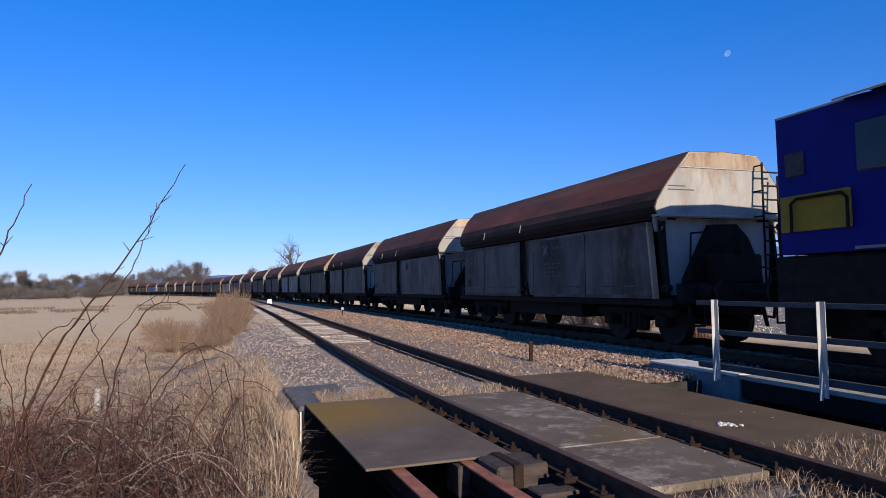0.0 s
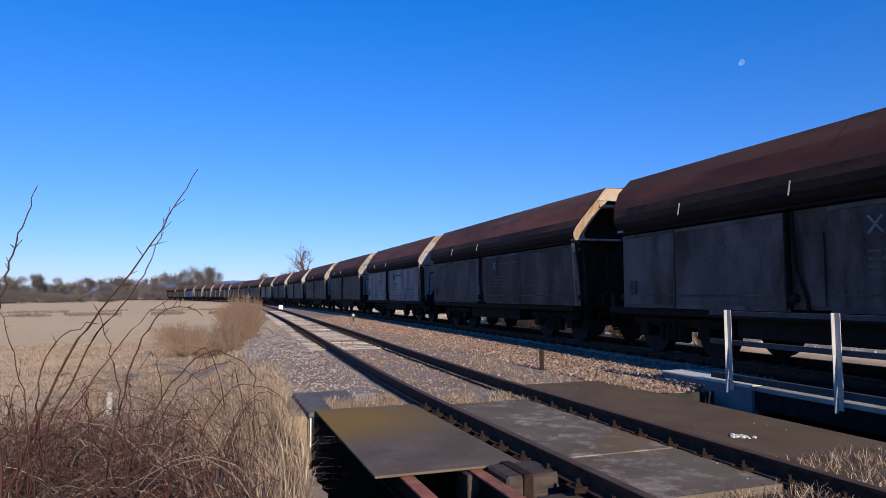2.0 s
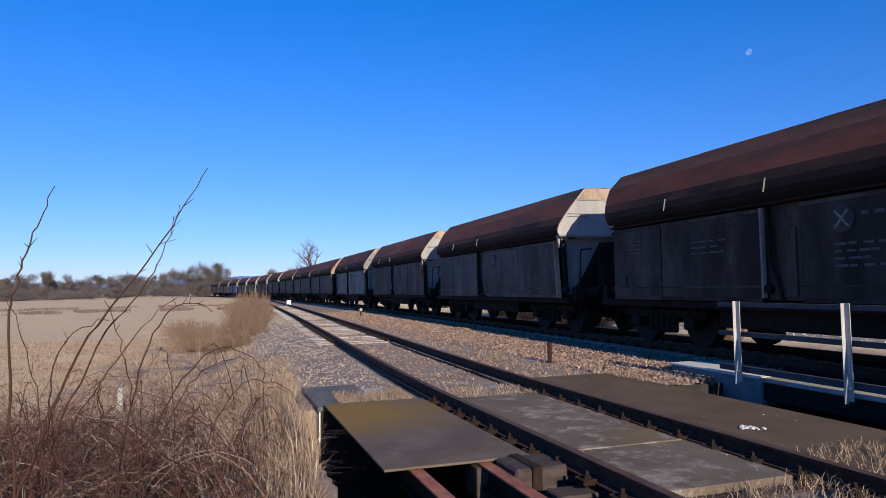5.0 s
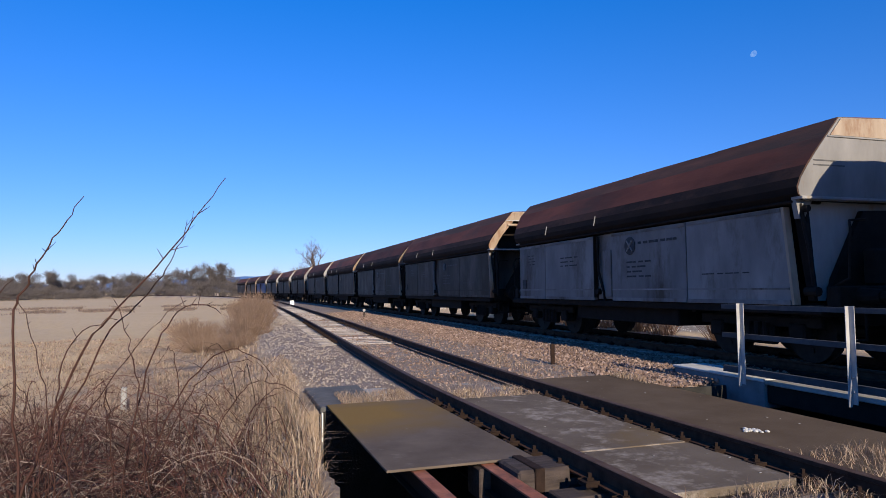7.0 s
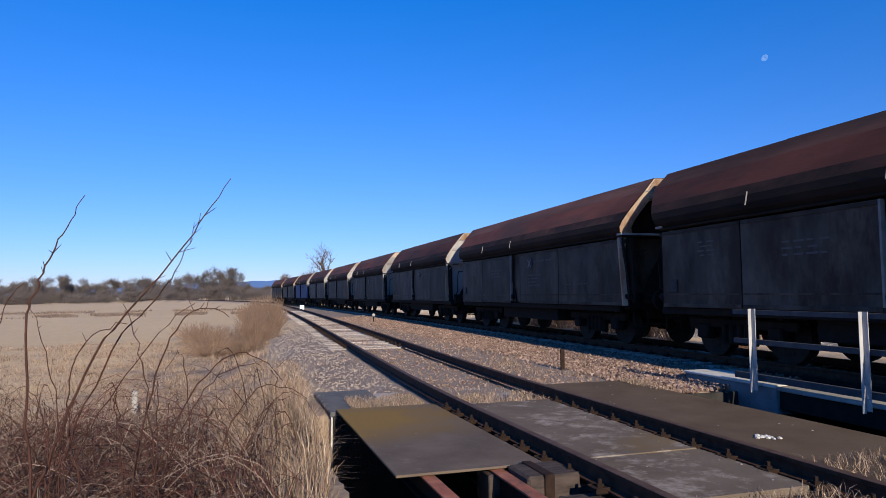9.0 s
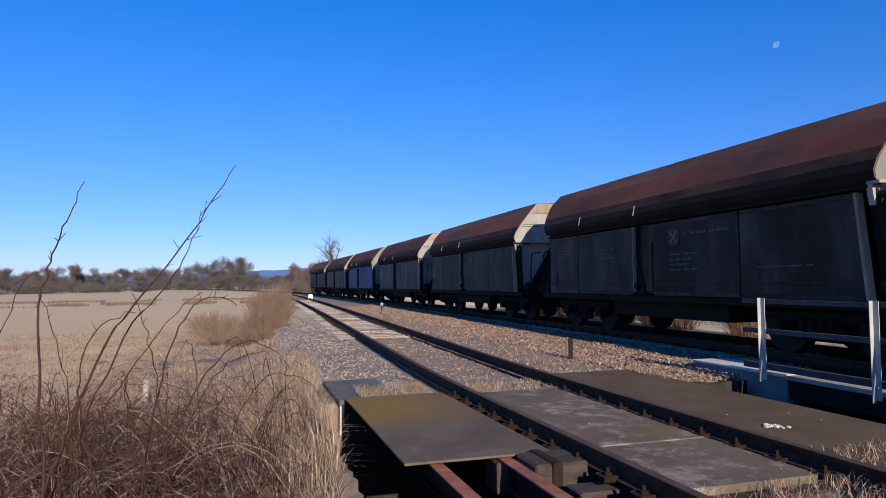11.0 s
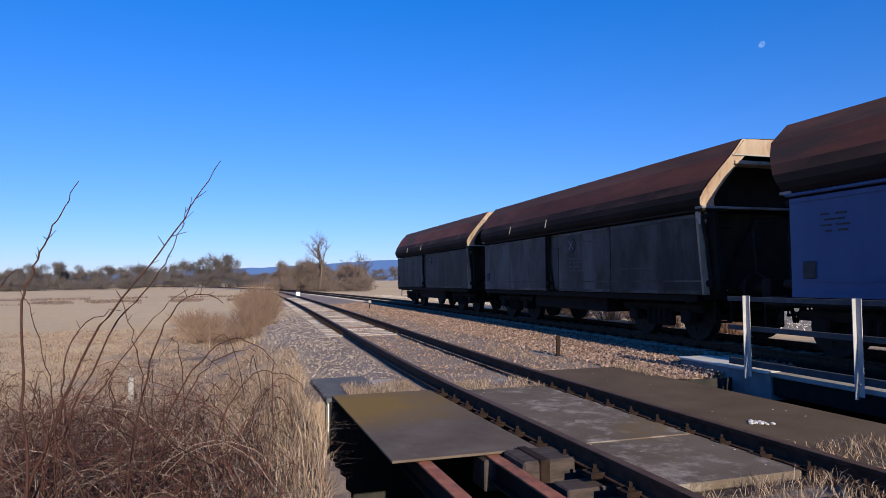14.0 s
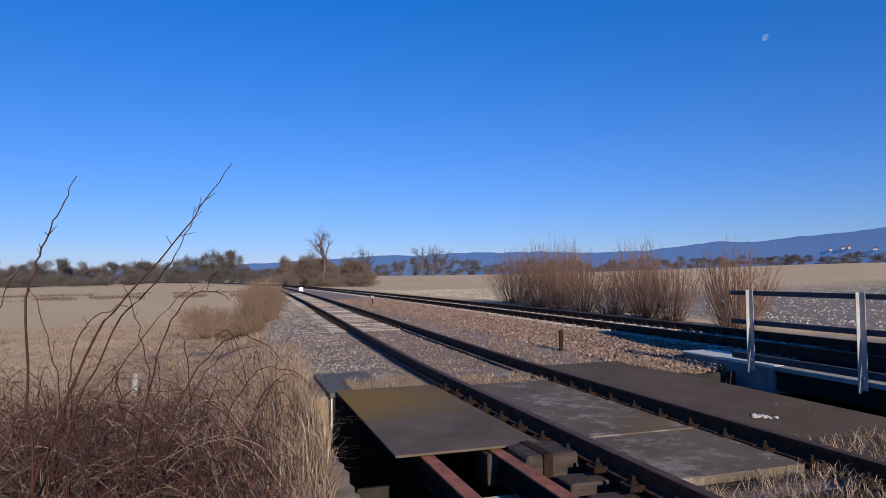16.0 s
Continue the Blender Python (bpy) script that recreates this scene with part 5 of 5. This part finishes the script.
# ---- shrubs and trees ----
def branchy(pts, r, depth, paths, spread, length, twist=0.25):
    """Adds a limb along pts and, from it, smaller ones."""
    paths.append((pts, r, r * 0.45))
    if depth == 0:
        return
    for k in range(4 if depth > 1 else 5):
        i = random.randint(1, len(pts) - 1)
        q = Vector(pts[i])
        d = (Vector(pts[i]) - Vector(pts[i - 1])).normalized()
        e = (d + Vector((random.gauss(0, spread), random.gauss(0, spread), random.gauss(0.15, spread * 0.6)))).normalized()
        n = 4
        new_pts = [q]
        for j in range(n):
            e = (e + Vector((random.gauss(0, twist), random.gauss(0, twist), random.gauss(0.06, twist))) * 0.5).normalized()
            new_pts.append(new_pts[-1] + e * (length / n) * random.uniform(0.7, 1.2))
        branchy(new_pts, r * 0.5, depth - 1, paths, spread, length * 0.6, twist)


def bare_tree(x, y, height, spread, label, mats=None, width=1.0, depth=3):
    z = ground_z(x, y) - 0.1
    trunk_pts = [Vector((0, 0, 0))]
    e = Vector((0, 0, 1))
    for i in range(7):
        e = (e + Vector((random.gauss(0, 0.08), random.gauss(0, 0.08), 0))).normalized()
        trunk_pts.append(trunk_pts[-1] + e * height * 0.62 / 7)
    r = height * 0.022 * width
    tree = tagged(new("tree"), label, "tree", "bare trees")
    v, f = stems([(trunk_pts, r, r * 0.45)], 8)
    ob = new("trunk", raw("trunk", v, f, M["bark"], True))
    ob.parent = tree
    limbs, twigs = [], []
    for k in range(9):
        i = random.randint(2, 7)
        q = trunk_pts[i]
        a = random.uniform(0, 6.28)
        e = Vector((math.cos(a) * spread, math.sin(a) * spread, 0.9)).normalized()
        pts = [q]
        for j in range(5):
            e = (e + Vector((random.gauss(0, 0.16), random.gauss(0, 0.16), random.gauss(0.05, 0.12)))).normalized()
            pts.append(pts[-1] + e * height * 0.075)
        branchy(pts, r * 0.42, depth, twigs, 0.5, height * 0.2)
    v, f = stems([(p, max(a, 0.012), max(b, 0.008)) for p, a, b in twigs], 3)
    ob = new("crown", raw("crown", v, f, mats or M["twig"]))
    ob.parent = tree
    tree.matrix_basis = Matrix.Translation((x, y, z))
    return tree


def polar(az, dist):
    return dist * math.sin(radians(az)), dist * math.cos(radians(az))


def shrub(x, y, height, width, count, label, mat, name="shrub", category="shrub", group="shrub row"):
    """Many thin stems fanning from one foot, forking towards their tips."""
    paths = []
    for i in range(count):
        a = random.uniform(0, 6.28)
        out = width * (random.random() ** 0.7) * 0.5
        h = height * random.uniform(0.55, 1.0) * (1 - 0.35 * (out / (width * 0.5)) ** 2)
        foot = Vector((math.cos(a) * out * 0.35, math.sin(a) * out * 0.35, 0))
        top = Vector((math.cos(a) * out, math.sin(a) * out, h))
        pts = []
        for j in range(6):
            t = j / 5
            pts.append(foot.lerp(top, t) + Vector((math.cos(a), math.sin(a), 0)) * (0.12 * width * math.sin(t * 2.2) * 0.5) + Vector((random.gauss(0, 0.02), random.gauss(0, 0.02), 0)) * height * 0.4)
        r = random.uniform(0.006, 0.013)
        paths.append((pts, r, r * 0.35))
        for k in range(4):
            q = pts[random.randint(2, 4)]
            e = q + Vector((random.gauss(0, 0.12), random.gauss(0, 0.12), random.uniform(0.15, 0.4))) * height * 0.45
            paths.append(([q, (q + e) / 2 + Vector((random.gauss(0, 0.02), random.gauss(0, 0.02), 0)), e], r * 0.55, r * 0.25))
    v, f = stems(paths, 3)
    thing = tagged(new(name), label, category, group)
    ob = tagged(new("stem_fan", raw("stem_fan", v, f, mat)), kind="stuff")
    ob.parent = thing
    thing.matrix_basis = Matrix.Translation((x, y, ground_z(x, y) - 0.05))
    return thing


for s, lat, h, wd, n in ((36.5, 6.0, 2.7, 3.4, 210), (33.0, 5.8, 2.9, 3.0, 210), (30.0, 5.6, 2.6, 2.8, 200), (27.3, 5.4, 2.3, 2.5, 170), (24.6, 5.3, 2.0, 2.2, 150),
                         (22.0, 5.1, 2.2, 2.2, 170), (20.3, 5.0, 2.0, 2.0, 150), (16.6, 4.6, 2.2, 2.2, 190), (34.5, 8.0, 3.4, 3.0, 150), (26.0, 7.5, 2.9, 2.6, 120)):
    p = main_at(s, lat)
    shrub(p.x, p.y, h * 1.35, wd * 1.15, int(n * 0.95), "leafless reddish willow shrub beside the line", M["red_twig"])
for s, ls, h, wd in ((23, -3.6, 0.7, 1.8), (25.5, -3.3, 1.0, 2.0), (28, -3.1, 1.3, 2.2), (30.5, -2.95, 1.6, 2.2), (33, -2.95, 1.75, 2.3), (36, -3.1, 1.6, 2.4), (29, -5.0, 0.8, 2.6), (33, -5.6, 0.9, 2.8),
                     (37, -6.2, 0.9, 3.0), (26, -4.8, 0.6, 2.4), (41, -3.3, 1.4, 2.4), (47, -3.3, 1.3, 2.4)):
    p = siding_at(s, ls)
    shrub(p.x, p.y, h * 1.15, wd, 190, "dense pale brown dry shrub at the bank", M["pale_twig"], group="bank shrubs")


class Twigs:
    """Collects thin tapered twigs and makes one mesh of them."""

    def __init__(self, seed):
        self.rng = np.random.default_rng(seed)
        self.rows = []

    def add(self, a, b, r0, r1):
        self.rows.append(np.concatenate([a, b, np.broadcast_to(r0, (len(a), 1)), np.broadcast_to(r1, (len(a), 1))], 1))

    def tree(self, x, y, height, width, count, r, low=0.25):
        """A bare crown: trunk, limbs to a few uneven lobes, and fine twigs that fan out of each lobe."""
        g = self.rng
        foot = np.array([x, y, ground_z(x, y) - 0.1])
        fork = foot + (g.normal(0, 0.04 * height), g.normal(0, 0.04 * height), height * 0.3)
        self.add(foot[None], fork[None], height * 0.022, height * 0.014)
        for _ in range(g.integers(7, 11)):
            up = low + (0.84 - low) * g.random()
            wide = width * 0.5 * (0.35 + 0.65 * math.sin(math.pi * min(1, 0.18 + up * 0.78)))
            turn = g.uniform(0, 6.28)
            off = wide * math.sqrt(g.random()) * 0.8
            mid = foot + (off * math.cos(turn), off * math.sin(turn), up * height)
            size = np.array([0.19 * width, 0.19 * width, 0.15 * height]) * g.uniform(0.7, 1.25)
            self.add(fork[None], mid[None], height * 0.010, height * 0.004)
            n = count // 8
            way = g.normal(0, 1, (n, 3))
            way /= np.linalg.norm(way, axis=1, keepdims=True)
            a = mid + way * size * g.random((n, 1)) ** 0.6
            w = way * 0.7 + (0, 0, 0.55) + g.normal(0, 0.35, (n, 3))
            b = a + w * g.uniform(0.035, 0.11, (n, 1)) * height
            self.add(a, b, r * g.uniform(0.6, 1.4, (n, 1)), r * 0.35)

    def mesh(self, name, mat):
        t = np.concatenate(self.rows)
        a, b = t[:, :3], t[:, 3:6]
        d = b - a
        d /= np.linalg.norm(d, axis=1, keepdims=True) + 1e-9
        u = np.cross(d, (0.37, 0.81, 0.45))
        u /= np.linalg.norm(u, axis=1, keepdims=True) + 1e-9
        w = np.cross(d, u)
        ring = []
        for end, rad in ((a, t[:, 6:7]), (b, t[:, 7:8])):
            for k in range(3):
                ring.append(end + rad * (u * math.cos(2.094 * k) + w * math.sin(2.094 * k)))
        v = np.stack(ring, 1).reshape(-1, 3)
        base = 6 * np.arange(len(t))
        faces = np.concatenate([np.stack([base + k, base + (k + 1) % 3, base + 3 + (k + 1) % 3, base + 3 + k], 1) for k in range(3)])
        return raw(name, v.tolist(), faces.tolist(), mat)


# thicket beyond the curve, with one dead tree standing out of it
tw = Twigs(3)
for i in range(40):
    az = random.uniform(-14.2, -6.4)
    x, y = polar(az, random.uniform(124, 152))
    h = float(np.interp(az, [-14.2, -13.4, -12, -9, -7.6, -6.4], [4.2, 5.8, 6.6, 6.8, 5.6, 4.0])) * random.uniform(0.72, 1.05)
    tw.tree(x, y, h, random.uniform(4.5, 7), 1800, 0.024, 0.04)
for i in range(26):
    x, y = polar(random.uniform(-14.0, -5.6), random.uniform(112, 124))
    tw.tree(x, y, random.uniform(1.8, 3.4), random.uniform(3.5, 5.5), 700, 0.018, 0.05)
tagged(new("thicket", tw.mesh("thicket", M["twig"])), "leafless brown thicket beyond the railway curve", "thicket", kind="stuff")
x, y = polar(-10.33, 126)
bare_tree(x, y, 9.2, 0.28, "gaunt dead tree above the thicket", M["twig"], 1.3)
for az, dist, h in ((-7.2, 150, 7.6), (-6.4, 156, 6.6), (-1.9, 250, 10.5), (-0.9, 250, 11.0), (0.1, 255, 9.5)):
    x, y = polar(az, dist)
    bare_tree(x, y, h, 0.8, "rounded bare tree at the field edge", M["far_twig"], 1.2)

# woods at the far side of the fields
tw = Twigs(8)
for i in range(64):
    az = -43 + 28.4 * (i + random.random()) / 64
    x, y = polar(az, random.uniform(275, 330))
    h = float(np.interp(az, [-43, -33, -31, -27, -26.2, -25, -22.5, -20.5, -19, -17.2, -16.7, -14.6], [9.5, 9.5, 11, 9, 12.5, 9, 10, 12, 15.5, 14.5, 8, 6.5])) * random.uniform(0.78, 1.05)
    tw.tree(x, y, h, random.uniform(8, 13), 1900, 0.055, 0.04)
for i in range(60):
    x, y = polar(-43 + 28 * random.random(), random.uniform(268, 276))
    tw.tree(x, y, random.uniform(3.5, 6.5), random.uniform(9, 14), 800, 0.05, 0.03)
for i in range(90):
    az = -8 + 53 * (i + random.random()) / 90
    x, y = polar(az, random.uniform(325, 375))
    h = float(np.interp(az, [-8, -4, -3, 0.5, 2, 10, 20, 45], [8, 8, 10, 10, 8, 7.5, 6.5, 5.5])) * random.uniform(0.75, 1.1)
    tw.tree(x, y, h, random.uniform(9, 15), 900, 0.065, 0.03)
tagged(new("far_woods", tw.mesh("far_woods", M["far_twig"])), "bare grey-brown woods along the far field edge", "woods", kind="stuff")

# low dark bank and weeds across the left field
spots = []
for i in range(9000):
    az, d = random.uniform(-42, -17), random.choice((88, 88, 108)) + random.gauss(0, 3.5)
    if noise.noise((az * 0.45, d * 0.06, 0)) < 0.02:
        continue
    x, y = polar(az, d)
    spots.append((x, y, ground_z(x, y) - 0.05, random.uniform(0.15, 0.5), 0.09, random.uniform(0.2, 0.9)))
blades("field_weeds", spots, M["twig"], "strip of brown dead weeds in the field", "weeds")

# shreds of pale stalks on the ploughed field
spots = []
for i in range(16000):
    s = 6 + 75 * random.random() ** 1.3
    p = main_at(s, 7.0 + 50 * random.random() ** 1.4)
    d = math.hypot(p.x, p.y)
    spots.append((p.x, p.y, ground_z(p.x, p.y), random.uniform(0.03, 0.09), 0.02 * (1 + d / 25), random.uniform(1.0, 2.5)))
M["stalk"] = island_material("maize_stalk", [(0.6, 0.55, 0.46), (0.72, 0.68, 0.6), (0.48, 0.42, 0.33)])
blades("field_stalks", spots, M["stalk"], "pale broken stalks on the ploughed field", "stubble")


# ---- far hills and moon ----
def hills(name, profile, dist, label, mat):
    az = np.linspace(-60, 60, 241)
    el = np.interp(az, [p[0] for p in profile], [p[1] for p in profile])
    verts, faces = [], []
    for i, (a, e) in enumerate(zip(az, el)):
        e = e + 0.09 * noise.noise((a * 0.9, dist * 0.01, 0)) + 0.05 * noise.noise((a * 2.7, dist * 0.01, 4))
        x, y = polar(a, dist)
        top = dist * math.tan(radians(max(e, -0.4))) + 1.27
        verts += [(x, y, -60), (x, y, top), (x * 1.12, y * 1.12, top * 0.7)]
        if i:
            k = 3 * i
            faces += [(k - 3, k, k + 1, k - 2), (k - 2, k + 1, k + 2, k - 1)]
    ob = new(name, raw(name, verts, faces, mat, True))
    return tagged(ob, label, "hills", kind="structure")


# distance haze is put into a blue base colour and a faint glow
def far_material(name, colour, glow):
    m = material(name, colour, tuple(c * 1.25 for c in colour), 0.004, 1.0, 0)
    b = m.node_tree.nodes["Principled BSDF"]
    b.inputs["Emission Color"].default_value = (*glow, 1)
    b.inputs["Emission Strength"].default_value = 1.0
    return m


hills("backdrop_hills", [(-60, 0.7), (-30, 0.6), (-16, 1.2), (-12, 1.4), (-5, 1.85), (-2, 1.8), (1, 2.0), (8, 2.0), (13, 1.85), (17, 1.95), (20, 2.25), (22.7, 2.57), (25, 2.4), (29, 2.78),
                         (31, 2.9), (34, 3.2), (40, 3.3), (60, 2.4)], 3900, "wooded hills on the horizon under painted blue haze", far_material("far_hills", (0.03, 0.05, 0.10), (0.035, 0.085, 0.23)))

moon_m = bpy.data.materials.new("moon_face")
moon_m.use_nodes = True
_nt = moon_m.node_tree
_nt.nodes.clear()
_e = _nt.nodes.new("ShaderNodeEmission")
_e.inputs[0].default_value = (0.5, 0.72, 1.0, 1)
_e.inputs[1].default_value = 0.75
_t = _nt.nodes.new("ShaderNodeBsdfTransparent")
_x = _nt.nodes.new("ShaderNodeMixShader")
_n = _nt.nodes.new("ShaderNodeTexNoise")
_n.inputs["Scale"].default_value = 0.06
_r = _nt.nodes.new("ShaderNodeMapRange")
_r.inputs["From Min"].default_value, _r.inputs["From Max"].default_value = 0.3, 0.7
_r.inputs["To Min"].default_value, _r.inputs["To Max"].default_value = 0.10, 0.42
_tc = _nt.nodes.new("ShaderNodeTexCoord")
_nt.links.new(_tc.outputs["Object"], _n.inputs["Vector"])
_nt.links.new(_n.outputs["Fac"], _r.inputs["Value"])
_nt.links.new(_r.outputs[0], _x.inputs[0])
_nt.links.new(_t.outputs[0], _x.inputs[1])
_nt.links.new(_e.outputs[0], _x.inputs[2])
_o = _nt.nodes.new("ShaderNodeOutputMaterial")
_nt.links.new(_x.outputs[0], _o.inputs[0])
bm = bmesh.new()
_ring = []
for i in range(36):
    a = 2 * math.pi * i / 36
    x, y = 20.5 * math.cos(a), 20.5 * math.sin(a)
    if x < 0:
        x *= 0.55
    _ring.append(bm.verts.new((x, y, 0)))
bm.faces.new(_ring)
moon = new("moon", finish("moon", bm, moon_m))
_way = Vector((0.4231, 0.8522, 0.3078))
moon.matrix_basis = look(Vector(EYE) + _way * 4400, Vector(EYE) + _way * 8000, -40)
tagged(moon, "pale gibbous daytime moon in the blue sky", "moon", kind="structure")
moon.visible_shadow = False

# a few pale houses at the foot of the hills
for az, d, w, h, el in ((31.2, 3870, 15, 6, 1.72), (31.6, 3870, 9, 9, 1.74), (33.2, 3870, 18, 5, 1.6), (11.5, 3870, 22, 5, 1.35), (30.4, 3870, 12, 5, 1.65)):
    x, y = polar(az, d)
    z = 1.27 + d * math.tan(radians(el))
    house = tagged(new("house"), "tiny pale house at the foot of the hills", "house", "far houses")
    bm = bmesh.new()
    box(bm, (-w / 2, -6, -3), (w / 2, 20, h))
    part("wall", bm, M["concrete_white"], house)
    bm = bmesh.new()
    prism(bm, [(-7, h), (0, h + 6), (7, h)], -w / 2 - 1, w / 2 + 1)
    part("roof", bm, M["rust"], house)
    house.matrix_basis = pose(x, y, z, 0, 0, -az)


motions()
